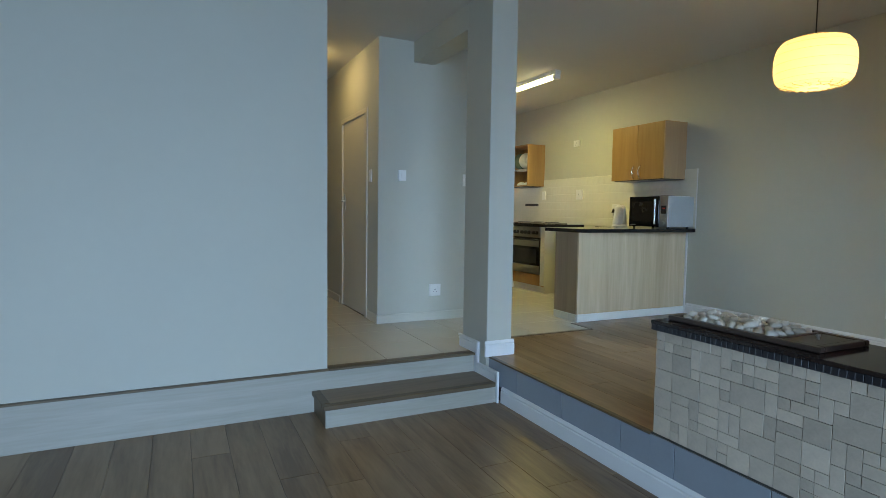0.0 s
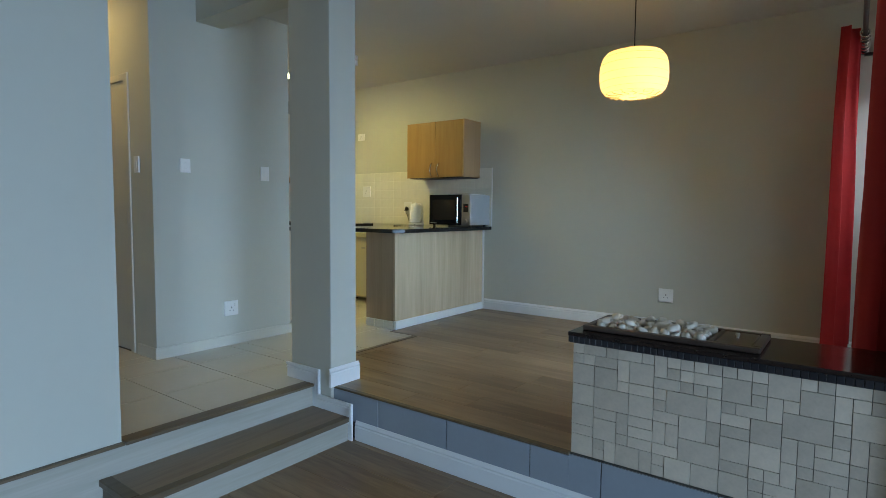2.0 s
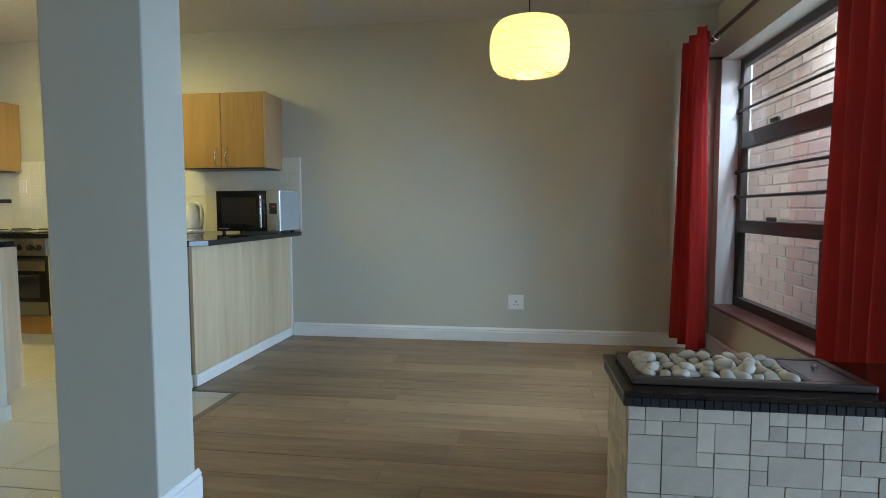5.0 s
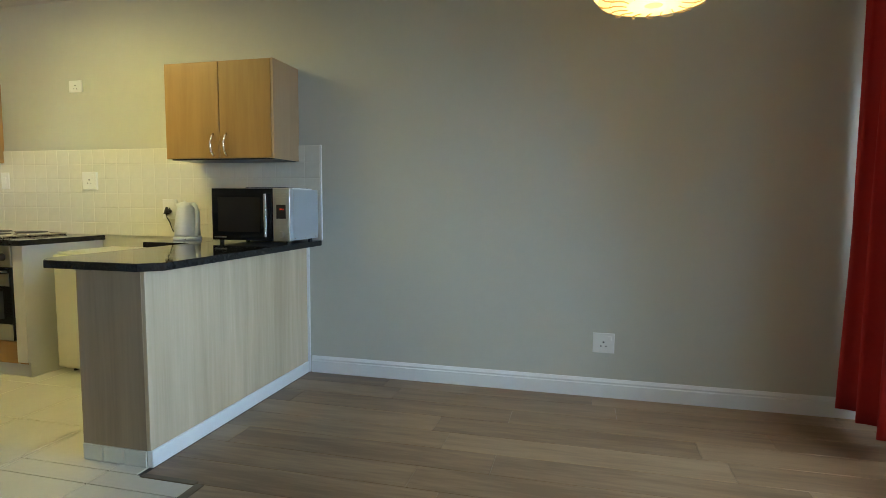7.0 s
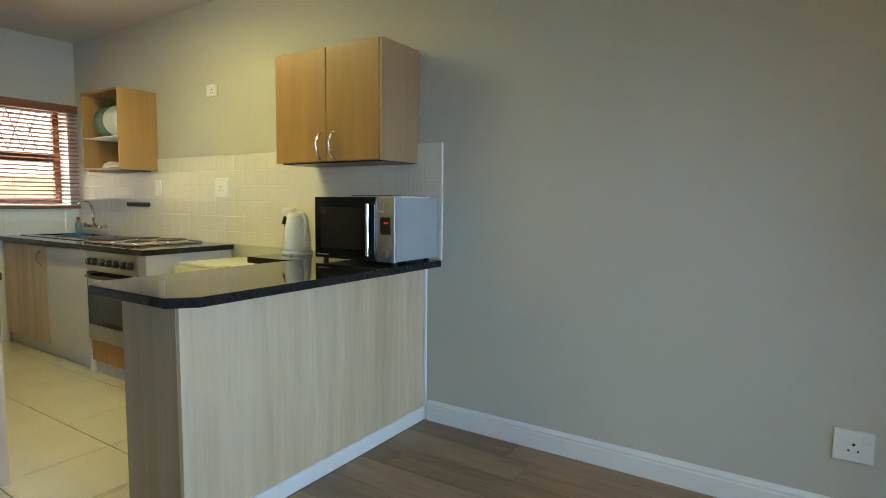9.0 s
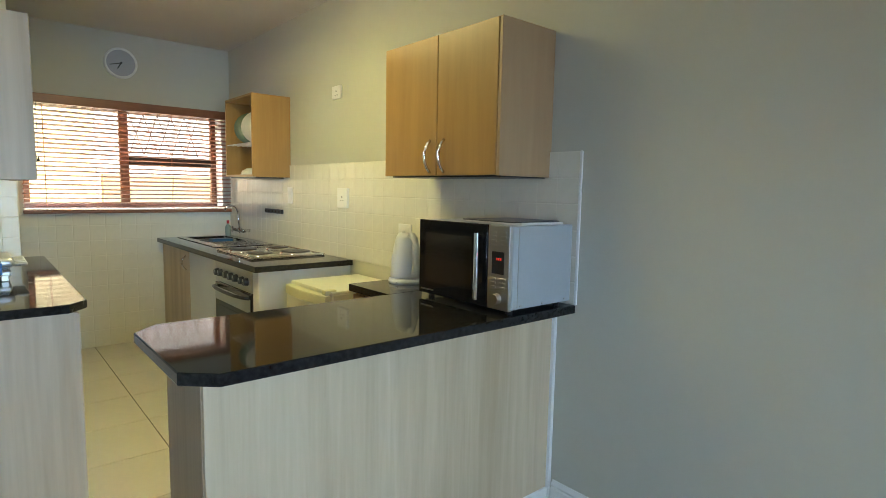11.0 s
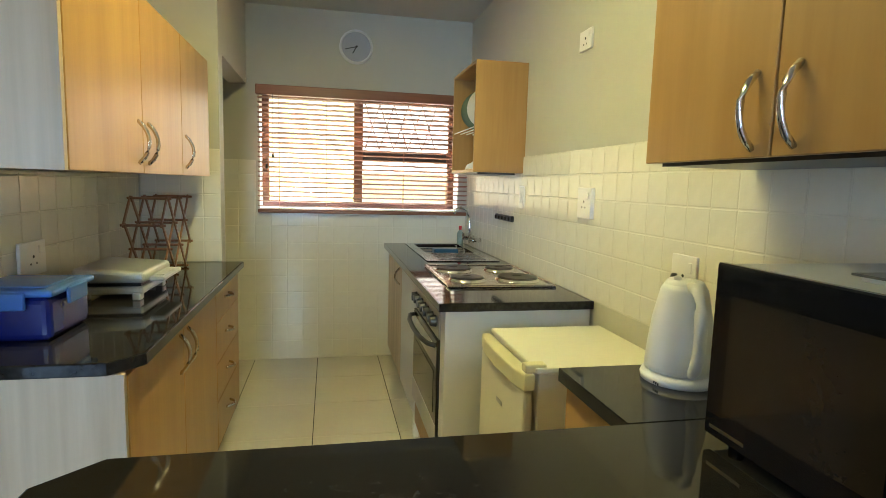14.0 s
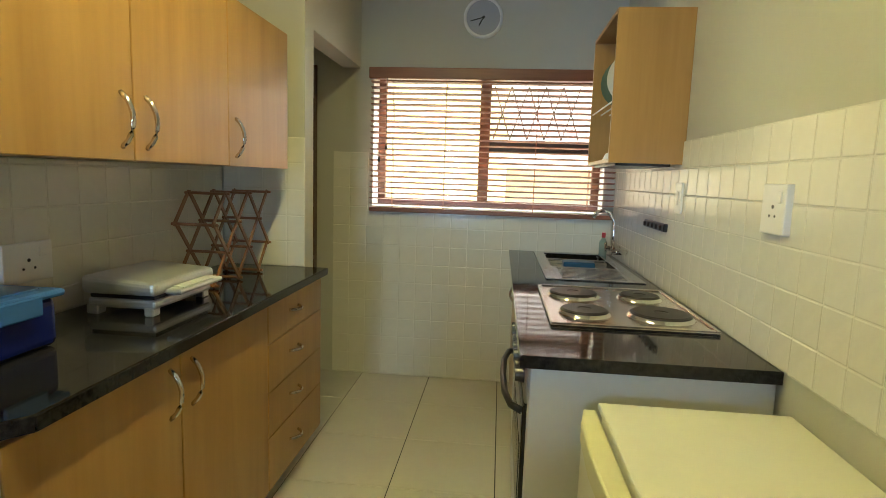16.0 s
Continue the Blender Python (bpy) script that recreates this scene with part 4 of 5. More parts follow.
for y in (7.76, 7.95):
    part("valve", cyl(bmesh.new(), (XR - 0.01, y, 1.335), (5.20, y, 1.335), 0.014), M_CHROME, TP, "", True)
    for a in range(2):
        d = Vector((0, math.cos(a * math.pi / 2 + 0.4), math.sin(a * math.pi / 2 + 0.4))) * 0.028
        part("cross_handle", cyl(bmesh.new(), Vector((5.205, y, 1.345)) - d, Vector((5.205, y, 1.345)) + d, 0.006, seg=8), M_CHROME, TP)
DS = thing("soap_bottle", "clear soap bottle with red cap behind the sink", "bottle", (5.26, 8.10, CT))
part("bottle", lathe(bmesh.new(), [(0.0, CT + 0.007), (0.024, CT + 0.007), (0.025, CT + 0.09), (0.012, CT + 0.11), (0.011, CT + 0.12)], 5.22, 8.11, 18), mat("soap_green", (0.30, 0.40, 0.34), 0.2), DS, "", True)
part("cap", cyl(bmesh.new(), (5.22, 8.11, CT + 0.12), (5.22, 8.11, CT + 0.15), 0.012), mat("red_cap", (0.55, 0.03, 0.04), 0.4), DS)
KH = thing("magnetic_strip", "short dark rack with hooks on the tiles", "rack", (5.28, 7.2, 1.53))
part("bar", bx(5.272, XR - 0.008, 7.05, 7.38, 1.515, 1.55, 0.004), M_BLACK, KH)
for k in range(5):
    part("hook", bx(5.262, 5.272, 7.08 + k * 0.065, 7.095 + k * 0.065, 1.522, 1.542, 0.002), M_DARKF, KH)

# wall cabinets on the right
WC = thing("wall_cabinet", "honey-oak double-door wall cabinet over the microwave", "cabinet", (5.14, 4.78, 1.79))
part("body", bx(5.0, XR - 0.002, 4.422, 5.18, 1.79, 2.385), M_OAK, WC)
part("side_panel", bx(4.984, XR - 0.002, 4.408, 4.422, 1.786, 2.388), wood("pink_oak_side", (0.42, 0.26, 0.13), (0.53, 0.35, 0.19), 0.45, (9, 9, 0.7), 0.05, 0.7), WC, "paler oak side panel")
for y0, y1, hy in ((4.424, 4.784, 4.735), (4.789, 5.18, 4.83)):
    d = part("door", bx(4.980, 4.998, y0, y1, 1.788, 2.386, 0.002), M_OAK, WC)
    bow_handle(d, (4.980, hy, 1.872), "z", -1, 0.14)
part("light_rail", bx(5.02, XR - 0.01, 4.43, 5.17, 1.782, 1.79), M_BLACK, WC)
OS = thing("open_plate_shelf", "open oak wall shelf holding stacked white plates", "shelf", (5.15, 7.2, 1.80))
part("side_panel", bx(5.0, XR - 0.002, 6.93, 6.946, 1.80, 2.405, 0.001), M_OAK, OS)
part("side_panel", bx(5.0, XR - 0.002, 7.47, 7.486, 1.80, 2.405, 0.001), M_OAK, OS)
part("top_panel", bx(5.0, XR - 0.002, 6.946, 7.47, 2.389, 2.405), M_OAK, OS)
part("bottom_panel", bx(5.0, XR - 0.002, 6.946, 7.47, 1.80, 1.816), M_OAK, OS)
part("back_panel", bx(XR - 0.012, XR - 0.002, 6.946, 7.47, 1.816, 2.389), M_OAK, OS)
for k in range(7):
    part("rack_wire", cyl(bmesh.new(), (5.01 + 0.04 * k, 6.946, 2.05), (5.01 + 0.04 * k, 7.47, 2.05), 0.004, seg=6), M_WHITE, OS, "white wire")
part("under_lip", bx(5.03, XR - 0.05, 6.95, 7.46, 1.790, 1.80), M_BLACK, OS)
plate_prof = [(0.0, 0.0), (0.07, 0.0), (0.125, 0.016), (0.128, 0.019), (0.07, 0.006), (0.0, 0.006)]
pb = lathe(bmesh.new(), plate_prof, 0, 0, 28)
pm = mesh_of("plate", pb, M_PLAST, True)
gm = pm.copy()
gm.materials.clear()
gm.materials.append(mat("green_glaze", (0.15, 0.21, 0.16), 0.2, var=0.1))
for k, (y, tilt, turn) in enumerate(((7.03, 80, -30), (7.09, 78, -28), (7.15, 81, -26), (7.30, 79, -24))):
    ob = tagged(new("plate", gm if k == 3 else pm), "green glazed plate standing in the open shelf" if k == 3 else "white dinner plate standing in the open shelf", "plate", "plates in the open shelf")
    ob.matrix_basis = pose(5.14, y, 2.178, tilt, 0, turn)
bowl = mesh_of("bowl", lathe(bmesh.new(), [(0.0, 0.052), (0.03, 0.052), (0.034, 0.046), (0.06, 0.034), (0.075, 0.0), (0.071, 0.0), (0.056, 0.030), (0.0, 0.040)], 0, 0, 28), M_PLAST, True)
for y in (7.06, 7.23):
    ob = tagged(new("bowl", bowl), "white bowl turned upside down in the open shelf", "bowl", "bowls in the open shelf")
    ob.matrix_basis = pose(5.10, y, 1.8165)

# kitchen window and blind
W2 = struct("window_kitchen", bx(KX0, KX1, 8.40, 8.45, KZ0, KZ0 + 0.05), M_SILL, "brown timber kitchen window with one opening light", "window")
M_WFR = wood("brown_window_wood", (0.13, 0.045, 0.02), (0.22, 0.09, 0.045), 0.4, (9, 9, 1), 0.1)
for a in ((KX0, KX0 + 0.05, KZ0 + 0.05, KZ1), (KX1 - 0.05, KX1, KZ0 + 0.05, KZ1), (KX0 + 0.05, KX1 - 0.05, KZ1 - 0.05, KZ1), (4.41, 4.48, KZ0 + 0.05, KZ1 - 0.05)):
    part("window_frame", bx(a[0], a[1], 8.40, 8.448, a[2], a[3], 0.004), M_WFR, W2)
part("window_frame", bx(4.48, KX1 - 0.05, 8.40, 8.448, 1.90, 1.97, 0.004), M_DARKF, W2)
for x0, x1, z0, z1 in ((KX0 + 0.05, 4.41, KZ0 + 0.05, KZ1 - 0.05), (4.48, KX1 - 0.05, 1.97, KZ1 - 0.05), (4.48, KX1 - 0.05, KZ0 + 0.05, 1.90)):
    g = part("pane", bx(x0, x1, 8.425, 8.428, z0, z1), GL, W2)
    g.visible_shadow = False
SG = thing("security_grille", "white expanding diamond grille outside the kitchen window", "grille", (4.85, 8.465, 2.1))
for k in range(-2, 7):
    for s in (1, -1):
        x0 = 4.50 + k * 0.115
        x1 = x0 + s * 0.115
        p, q = Vector((x0, 8.47 + 0.004 * s, 1.99)), Vector((x1, 8.47 + 0.004 * s, 2.345))
        lo, hi = 4.485, KX1 - 0.055
        if p.x > hi or p.x < lo or q.x > hi or q.x < lo:
            continue
        part("strut", cyl(bmesh.new(), p, q, 0.0045, seg=6), M_DARKF, SG)
BL = thing("venetian_blind", "reddish-brown wooden venetian blind with open slats", "blind", (4.49, 8.25, 2.4))
M_SLAT = wood("blind_wood", (0.21, 0.075, 0.035), (0.33, 0.135, 0.07), 0.38, (0.9, 14, 14), 0.08)
part("head_rail", bx(3.70, 5.285, 8.175, 8.237, 2.335, 2.405, 0.004), M_SLAT, BL)
part("bottom_rail", bx(3.71, 5.285, 8.185, 8.230, 1.485, 1.512, 0.003), M_SLAT, BL)
sl = mesh_of("slat", bx(-0.785, 0.785, -0.022, 0.022, -0.0019, 0.0019), M_SLAT)
for k in range(23):
    ob = new("slat", sl)
    ob.parent = BL
    ob.matrix_parent_inverse = BL.matrix_basis.inverted()
    ob.matrix_basis = pose(4.497, 8.207, 1.535 + k * 0.0355, -10 + rs.uniform(-2, 2), 0, 0)
for x in (3.86, 4.20, 4.78, 5.12):
    for y in (8.187, 8.228):
        part("cord", cyl(bmesh.new(), (x, y, 1.51), (x, y, 2.35), 0.0016, seg=5), M_SLAT, BL)
part("pull_cord", cyl(bmesh.new(), (3.82, 8.172, 1.92), (3.82, 8.172, 2.34), 0.0018, seg=5), M_BLACK, BL)
part("toggle", lathe(bmesh.new(), [(0.002, 1.925), (0.009, 1.905), (0.010, 1.89), (0.0, 1.885)], 3.82, 8.172, 10), M_BLACK, BL, "", True)
part("toggle", lathe(bmesh.new(), [(0.002, 1.845), (0.009, 1.825), (0.010, 1.81), (0.0, 1.805)], 3.775, 8.172, 10), M_BLACK, BL, "", True)
CK = thing("wall_clock", "round white wall clock with a steel rim showing half past eight", "clock", (4.413, YK, 2.72))
ck = Matrix.Translation((4.413, YK, 2.72)) @ Matrix.Rotation(radians(90), 4, "X")


def on_clock(nm, bm, ma, lab="", smooth=False):
    bm.transform(ck)
    return part(nm, bm, ma, CK, lab, smooth)


on_clock("face", lathe(bmesh.new(), [(0.0, 0.020), (0.108, 0.020), (0.108, 0.0)], seg=40), mat("clock_face", (0.40, 0.41, 0.45), 0.35, var=0.03), "pale grey dial")
on_clock("rim", lathe(bmesh.new(), [(0.105, 0.022), (0.108, 0.032), (0.116, 0.034), (0.123, 0.026), (0.124, 0.0)], seg=40), M_WHITE, "white rim", True)
for ang, ln, w in ((255, 0.082, 0.006), (208, 0.055, 0.008)):
    a = radians(90 - ang)
    b = bx(-0.012, ln, -w / 2, w / 2, 0.0215, 0.0235)
    b.transform(Matrix.Rotation(a, 4, "Z"))
    on_clock("hand", b, M_BLACK)
on_clock("hub", lathe(bmesh.new(), [(0.008, 0.0215), (0.008, 0.026), (0.0, 0.027)], seg=14), M_BLACK)

# left counter
LC = thing("base_cabinet", "honey-oak base cabinet with two doors", "cabinet", (3.45, 6.1, F))
part("body", bx(3.225, 3.697, 5.43, 6.565, F + 0.10, 1.225), M_OAK, LC)
part("end_panel", bx(3.225, 3.713, 5.412, 5.43, F, 1.225), M_SIDE, LC, "pale birch end panel")
part("plinth", bx(3.225, 3.63, 5.43, 6.565, F, F + 0.095), M_OAK, LC)
for y0, y1, hy in ((5.433, 5.985, 5.935), (5.99, 6.563, 6.04)):
    d = part("door", bx(3.697, 3.715, y0, y1, F + 0.10, 1.215, 0.002), M_OAK, LC)
    bow_handle(d, (3.715, hy, 1.115), "z", 1, 0.14)
DU = thing("drawer_cabinet", "honey-oak base cabinet with four drawers", "cabinet", (3.45, 7.0, F))
part("body", bx(3.225, 3.697, 6.567, 7.195, F + 0.10, 1.225), M_OAK, DU)
part("plinth", bx(3.225, 3.63, 6.567, 7.195, F, F + 0.095), M_OAK, DU)
for z0, z1 in ((1.060, 1.215), (0.868, 1.056), (0.685, 0.864), (F + 0.10, 0.681)):
    d = part("drawer", bx(3.697, 3.715, 6.571, 7.192, z0, z1, 0.002), M_OAK, DU)
    bow_handle(d, (3.715, 6.83, (z0 + z1) / 2 + 0.01), "y", 1, 0.10)
LT = thing("left_worktop", "polished black granite worktop with a clipped corner", "worktop", (3.45, 6.4, 1.227))
part("slab", prism(bmesh.new(), [(3.222, 5.395), (3.680, 5.395), (3.745, 5.475), (3.745, 7.198), (3.222, 7.198)], 1.227, CT, 0.004), M_GRAN, LT)
part("front_edge", bx(3.7452, 3.7480, 5.477, 7.198, 1.229, CT - 0.002, 0.001), M_GRAN, LT)
UC = thing("upper_cabinet", "honey-oak double-door wall cabinet over the granite worktop", "cabinet", (3.4, 6.2, 1.73))
part("body", bx(3.222, 3.588, 5.428, 6.498, 1.735, 2.318), M_OAK, UC)
part("end_panel", bx(3.222, 3.604, 5.410, 5.428, 1.733, 2.32), M_SIDE, UC, "pale birch end panel")
for y0, y1, hy in ((5.430, 5.983, 5.935), (5.987, 6.496, 6.035)):
    d = part("door", bx(3.588, 3.606, y0, y1, 1.733, 2.32, 0.002), M_OAK, UC)
    bow_handle(d, (3.606, hy, 1.835), "z", 1, 0.14)
UC2 = thing("upper_cabinet", "narrow honey-oak single-door wall cabinet by the pantry", "cabinet", (3.4, 7.0, 1.73))
part("body", bx(3.222, 3.588, 6.500, 7.045, 1.735, 2.318), M_OAK, UC2)
d = part("door", bx(3.588, 3.606, 6.500, 7.045, 1.733, 2.32, 0.002), M_OAK, UC2)
bow_handle(d, (3.606, 6.55, 1.835), "z", 1, 0.14)

# things on the left worktop
LB = thing("lunch_box", "dark blue plastic food box with a lighter clip lid", "box", (3.36, 5.73, CT))
M_NAVY = mat("navy_plastic", (0.007, 0.014, 0.14), 0.2, var=0.05)
M_LID = mat("blue_lid", (0.04, 0.14, 0.44), 0.25, var=0.05)
part("tub", bx(3.255, 3.470, 5.60, 5.86, CT + 0.001, 1.388, 0.02, 3), M_NAVY, LB)
part("lid", bx(3.240, 3.485, 5.588, 5.872, 1.388, 1.408, 0.009, 2), M_LID, LB, "lighter blue lid")
part("lid_panel", bx(3.28, 3.45, 5.63, 5.83, 1.408, 1.413, 0.004), M_LID, LB)
for a in ((3.30, 3.42, 5.870, 5.882), (3.30, 3.42, 5.578, 5.590), (3.483, 3.494, 5.67, 5.79)):
    part("clip", bx(*a, 1.355, 1.404, 0.004), M_LID, LB)
GR = thing("sandwich_grill", "silver and black electric sandwich grill, closed", "grill", (3.42, 6.300, CT))
M_SILV = mat("silver_plastic", (0.58, 0.59, 0.58), 0.3, 0.55, var=0.05)
part("lower_shell", bx(3.315, 3.54, 6.150, 6.480, CT + 0.022, CT + 0.052, 0.010, 2), M_SILV, GR)
part("gap", bx(3.32, 3.53, 6.160, 6.470, CT + 0.052, CT + 0.066), M_BLACK, GR, "black seam")
gu = bx(3.305, 3.55, 6.135, 6.485, CT + 0.066, CT + 0.108, 0.016, 3)
for v in gu.verts:
    if v.co.z > CT + 0.09:
        v.co.z += 0.016 * (3.55 - v.co.x) / 0.245
part("lid", gu, M_SILV, GR, "silver domed lid")
part("handle", bx(3.55, 3.605, 6.180, 6.440, CT + 0.066, CT + 0.085, 0.008, 2), M_SILV, GR)
part("handle_inset", bx(3.556, 3.598, 6.210, 6.410, CT + 0.0855, CT + 0.088), mat("pale_grip", (0.66, 0.67, 0.66), 0.35), GR)
for y in (6.170, 6.460):
    part("leg", bx(3.31, 3.35, y - 0.02, y + 0.02, CT, CT + 0.03, 0.004), M_SILV, GR)
    part("leg", bx(3.50, 3.53, y - 0.02, y + 0.02, CT, CT + 0.03, 0.004), M_SILV, GR)
WR = thing("wine_rack", "folding brown wooden lattice wine rack on the worktop", "wine rack", (3.36, 6.90, CT))
M_RACK = wood("rack_wood", (0.21, 0.09, 0.038), (0.34, 0.16, 0.07), 0.45, (8, 8, 8), 0.2)
zs = [CT + 0.010 + k * 0.1175 for k in range(4)]
ys = [6.60 + k * 0.098 for k in range(6)]
nodes = [(c, r) for c in range(6) for r in range(4) if (c + r) % 2 == 0]
for xi, x in enumerate((3.33, 3.485)):
    for c, r in nodes:
        for dr, o in ((1, 0.0), (-1, 0.007)):
            if (c + 1, r + dr) in nodes:
                p, q = Vector((x + o, ys[c], zs[r])), Vector((x + o, ys[c + 1], zs[r + dr]))
                dv = q - p
                b = bx(-0.0035, 0.0035, -0.007, 0.007, -dv.length / 2 - 0.008, dv.length / 2 + 0.008)
                b.transform(Matrix.Translation((p + q) / 2) @ Matrix.Rotation(-math.atan2(dv.y, dv.z), 4, "X"))
                part("slat", b, M_RACK, WR)
for c, r in nodes:
    part("dowel", cyl(bmesh.new(), (3.318, ys[c], zs[r]), (3.505, ys[c], zs[r]), 0.006, seg=8), M_RACK, WR)

# pantry shelves
PS = thing("pantry_shelf", "dark brown timber shelves inside the pantry", "shelf", (3.1, 8.0, F))
M_PSH = wood("dark_shelf_wood", (0.10, 0.05, 0.025), (0.17, 0.09, 0.045), 0.5, (9, 1, 9), 0.1)
for z in (0.75, 1.15, 1.5, 1.85, 2.2):
    part("shelf", bx(2.98, 3.34, 7.46, YK - 0.02, z, z + 0.022), M_PSH, PS)
part("upright", bx(3.305, 3.34, YK - 0.06, YK - 0.02, F, 2.4), M_PSH, PS)
part("back_panel", bx(2.98, 3.34, YK - 0.018, YK - 0.003, F, 2.42), M_PSH, PS)
part("upright", bx(3.25, 3.285, 7.44, 7.47, F, 2.4), M_PSH, PS)

# ---- pieces of floors and walls ----


def planks(parent, x0, x1, y0, y1, z, width=0.192, length=1.28, seed=3):
    rr, meshes = random.Random(seed), {}
    x, row = x0, 0
    while x < x1 - 0.01:
        w = min(width, x1 - x)
        y = y0 - rr.uniform(0.1, 0.95) * length
        while y < y1:
            a, b = max(y, y0), min(y + length, y1)
            if b - a > 0.02:
                key = (round(w, 3), round(b - a, 3))
                if key not in meshes:
                    meshes[key] = mesh_of("plank", bx(-w / 2 + 0.0006, w / 2 - 0.0006, -(b - a) / 2 + 0.0006, (b - a) / 2 - 0.0006, -0.008, 0, 0.0012), M_LAM)
                piece("plank", meshes[key], (x + w / 2, (a + b) / 2, z), parent)
            y += length
        x += width
        row += 1


planks(FUP, 2.445, 3.785, YW, 4.05, F, seed=3)
planks(FUP, 3.785, XR, YW, 4.343, F, seed=4)
planks(FLO, X0, 2.43, -2.0, 3.722, L, seed=8)
part("seam_trim", bx(3.770, 3.800, 4.075, 4.343, F - 0.004, F + 0.004, 0.002), M_NOSE, FUP, "flat brown floor trim")
part("seam_trim", bx(2.61, 3.78, 4.035, 4.075, F - 0.004, F + 0.004, 0.002), M_NOSE, FUP, "flat brown floor trim")


def tiles(parent, x0, x1, y0, y1, gx, gy, pitch, z, gap=0.0048):
    cache = {}
    i0, i1 = math.floor((x0 - gx) / pitch), math.ceil((x1 - gx) / pitch)
    j0, j1 = math.floor((y0 - gy) / pitch), math.ceil((y1 - gy) / pitch)
    for i in range(i0, i1):
        for j in range(j0, j1):
            a, b = max(gx + i * pitch, x0), min(gx + (i + 1) * pitch, x1)
            c, d = max(gy + j * pitch, y0), min(gy + (j + 1) * pitch, y1)
            if b - a < 0.012 or d - c < 0.012:
                continue
            key = (round(b - a, 3), round(d - c, 3))
            if key not in cache:
                cache[key] = mesh_of("tile", bx(-(b - a) / 2 + gap / 2, (b - a) / 2 - gap / 2, -(d - c) / 2 + gap / 2, (d - c) / 2 - gap / 2, -0.006, 0, 0.0012), M_FTILE)
            piece("tile", cache[key], ((a + b) / 2, (c + d) / 2, z), parent)


tiles(FTI, 1.15, 2.60, 3.79, 5.0, 2.17, 4.69, 0.45, F)
tiles(FTI, 2.60, 3.785, 4.06, 5.0, 4.138, 8.238, 0.4657, F)
tiles(FTI, 3.785, XR, 4.37, 5.0, 4.138, 8.238, 0.4657, F)
tiles(FTI, 3.22, XR, 5.0, YK, 4.138, 8.238, 0.4657, F)
tiles(FTI, 1.15, 2.06, 5.0, YK, 2.17, 4.69, 0.45, F)


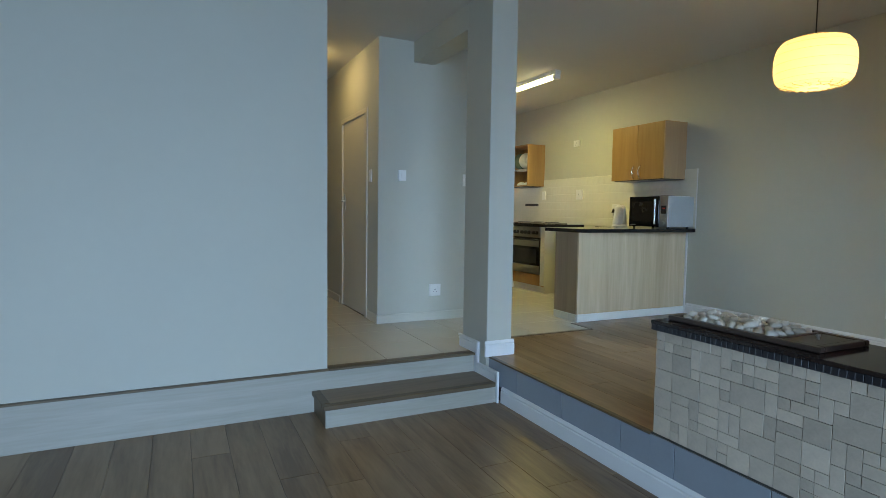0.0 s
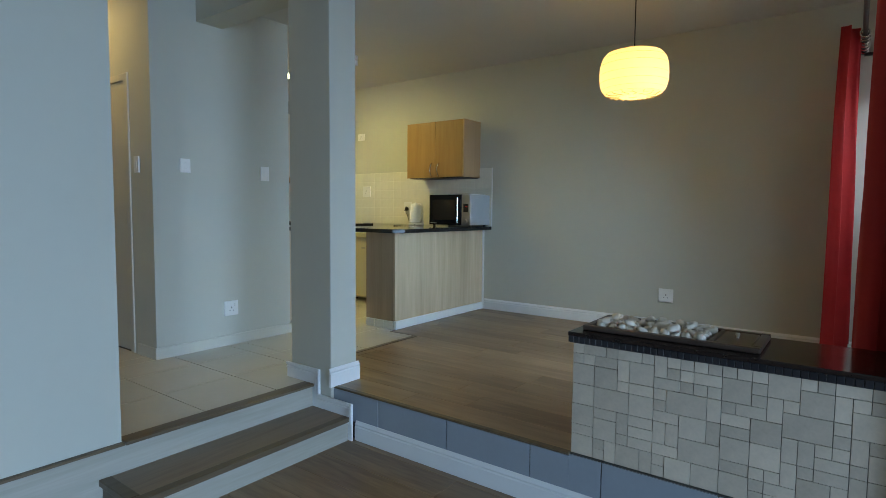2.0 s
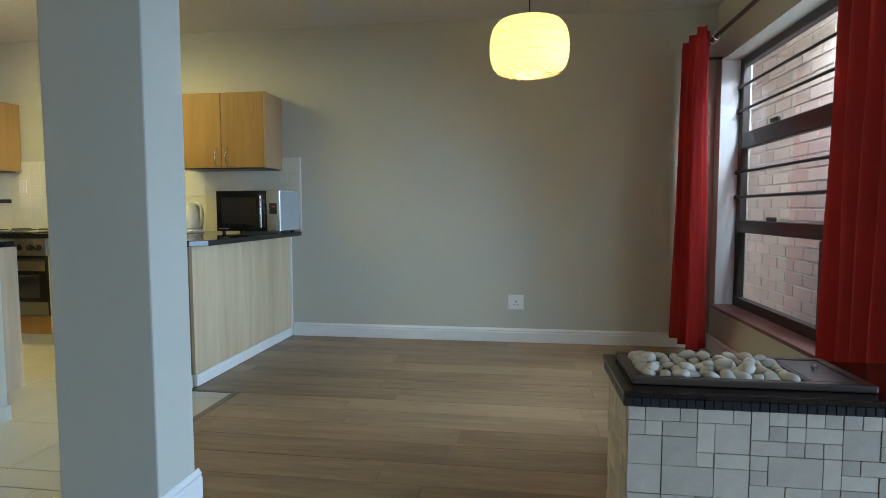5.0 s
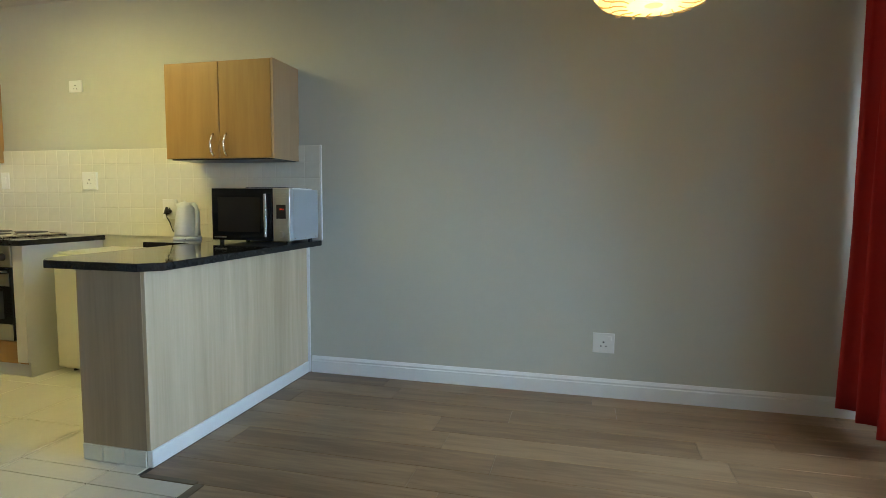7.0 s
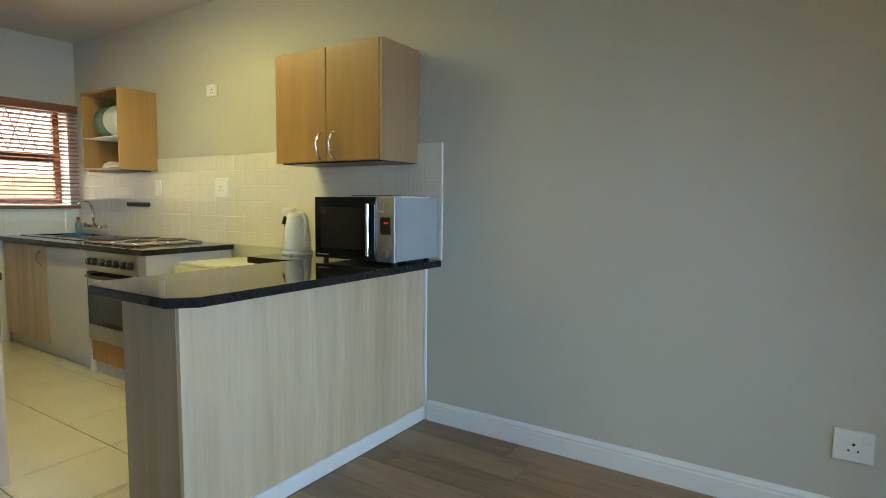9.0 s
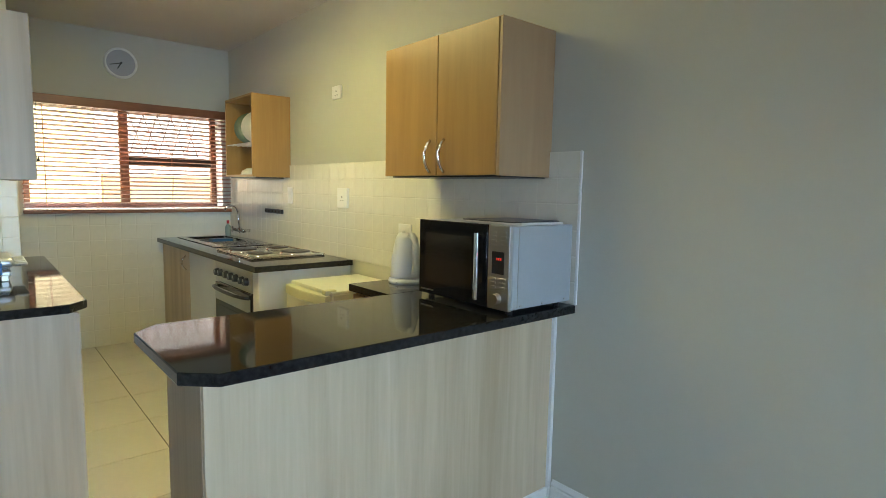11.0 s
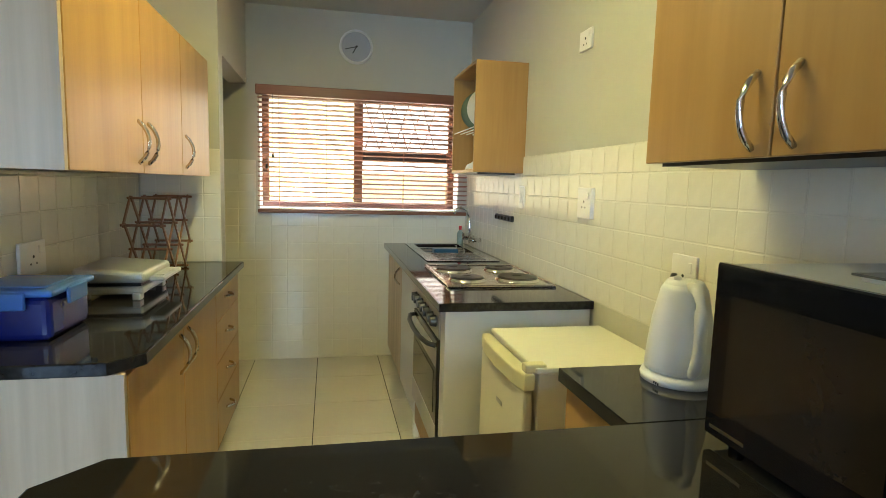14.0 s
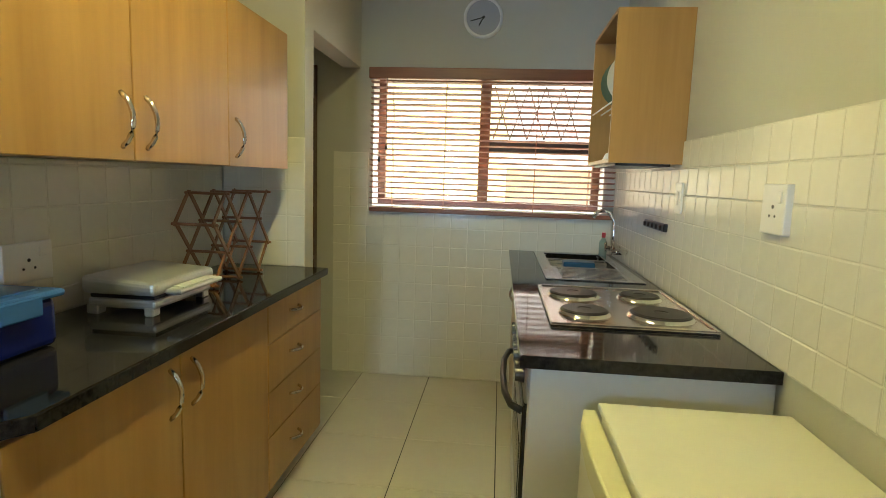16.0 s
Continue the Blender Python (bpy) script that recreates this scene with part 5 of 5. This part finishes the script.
def wall_tiles(name, label, axis, place, sign, a0, a1, z0, z1, holes=(), pa=0.118, pz=0.126, ga=0.0, gz=1.889):
    """Glazed tiles on a wall; place is the wall's face, sign the way it looks."""
    t0, t1 = sorted((place, place + sign * 0.0086))
    def solid(u0, u1, w0, w1):
        return (bx(u0, u1, t0, t1, w0, w1) if axis == "x" else bx(t0, t1, u0, u1, w0, w1))
    bed = thing(name, label, "tiles", (a0, place, z0) if axis == "x" else (place, a0, z0), "", "structure")
    cache = {}
    for i in range(math.floor((a0 - ga) / pa), math.ceil((a1 - ga) / pa)):
        for j in range(math.floor((z0 - gz) / pz), math.ceil((z1 - gz) / pz)):
            a, b = max(ga + i * pa, a0), min(ga + (i + 1) * pa, a1)
            c, d = max(gz + j * pz, z0), min(gz + (j + 1) * pz, z1)
            for h0, h1, lo, hi in holes:
                if a < h1 and b > h0 and c < hi and d > lo:
                    if a < h0:
                        b = h0
                    elif b > h1:
                        a = h1
                    else:
                        d = min(d, lo) if c < lo else c
            if b - a < 0.012 or d - c < 0.012:
                continue
            key = (round(b - a, 3), round(d - c, 3))
            if key not in cache:
                u, v = (b - a) / 2 - 0.0006, (d - c) / 2 - 0.0006
                bm = bx(-u, u, 0.0025, 0.0095, -v, v, 0.0035, 2) if sign < 0 else bx(-u, u, -0.0095, -0.0025, -v, v, 0.0035, 2)
                # local y points from the room into the wall for sign < 0
                bm.transform(Matrix.Translation((0, -0.0125 if sign < 0 else 0.0125, 0)))
                if axis == "y":
                    bm.transform(Matrix.Rotation(radians(-90), 4, "Z"))
                cache[key] = mesh_of("tile", bm, M_WTILE)
            m = ((a + b) / 2, place, (c + d) / 2) if axis == "x" else (place, (a + b) / 2, (c + d) / 2)
            piece("tile", cache[key], m, bed)
    spans = [(a0, a1, z0, z1)]
    for h0, h1, lo, hi in holes:
        spans = [(a0, h0, z0, z1), (h1, a1, z0, z1), (h0, h1, z0, lo)]
    bm = bmesh.new()
    for p, q, r, s in spans:
        if q - p > 0.002 and s - r > 0.002:
            box(bm, *((p, q, t0, t1) if axis == "x" else (t0, t1, p, q)), r, s)
    part("grout_bed", bm, M_WGROUT, bed)
    return bed


wall_tiles("wall_tiles_right", "glossy cream wall tiles behind the cooker and microwave", "y", XR, -1, 4.255, YK - 0.013, CT + 0.001, 1.892, pa=0.108, pz=0.107, ga=4.255, gz=1.892)
wall_tiles("wall_tiles_end", "glossy cream wall tiles under the kitchen window", "x", YK, -1, 3.455, XR - 0.014, F, 1.868, [(3.69, 5.286, 1.485, 2.5)], pa=0.114, ga=3.455)
wall_tiles("wall_tiles_left", "glossy cream wall tiles under the left wall cabinets", "y", 3.21, 1, 5.13, 7.185, CT + 0.001, 1.733, pa=0.125, ga=5.13, gz=1.716)
wall_tiles("wall_tiles_nib", "glossy cream wall tiles beside the pantry", "x", 7.20, -1, 3.225, 3.632, CT + 0.001, 1.885, pa=0.118, ga=3.542)
part("edge_trim", bx(XR - 0.012, XR - 0.001, 4.243, 4.255, CT + 0.001, 1.893, 0.003), M_WHITE, bpy.data.objects["wall_tiles_right"], "white plastic tile trim")

# bricks outside
bmeshes = {}
for r in range(34):
    for c in range(34):
        x = 2.4 + c * 0.29 + (0.145 if r % 2 else 0)
        z = -0.2 + r * 0.10
        if not 0.4 < z < 2.9 or x > 11.5 or x < 2.8:
            continue
        if not bmeshes:
            bmeshes[0] = mesh_of("brick", bx(-0.139, 0.139, -0.012, 0.0, -0.0435, 0.0435, 0.003), M_BRICK)
        piece("brick", bmeshes[0], (x, YB, z), BWALL)
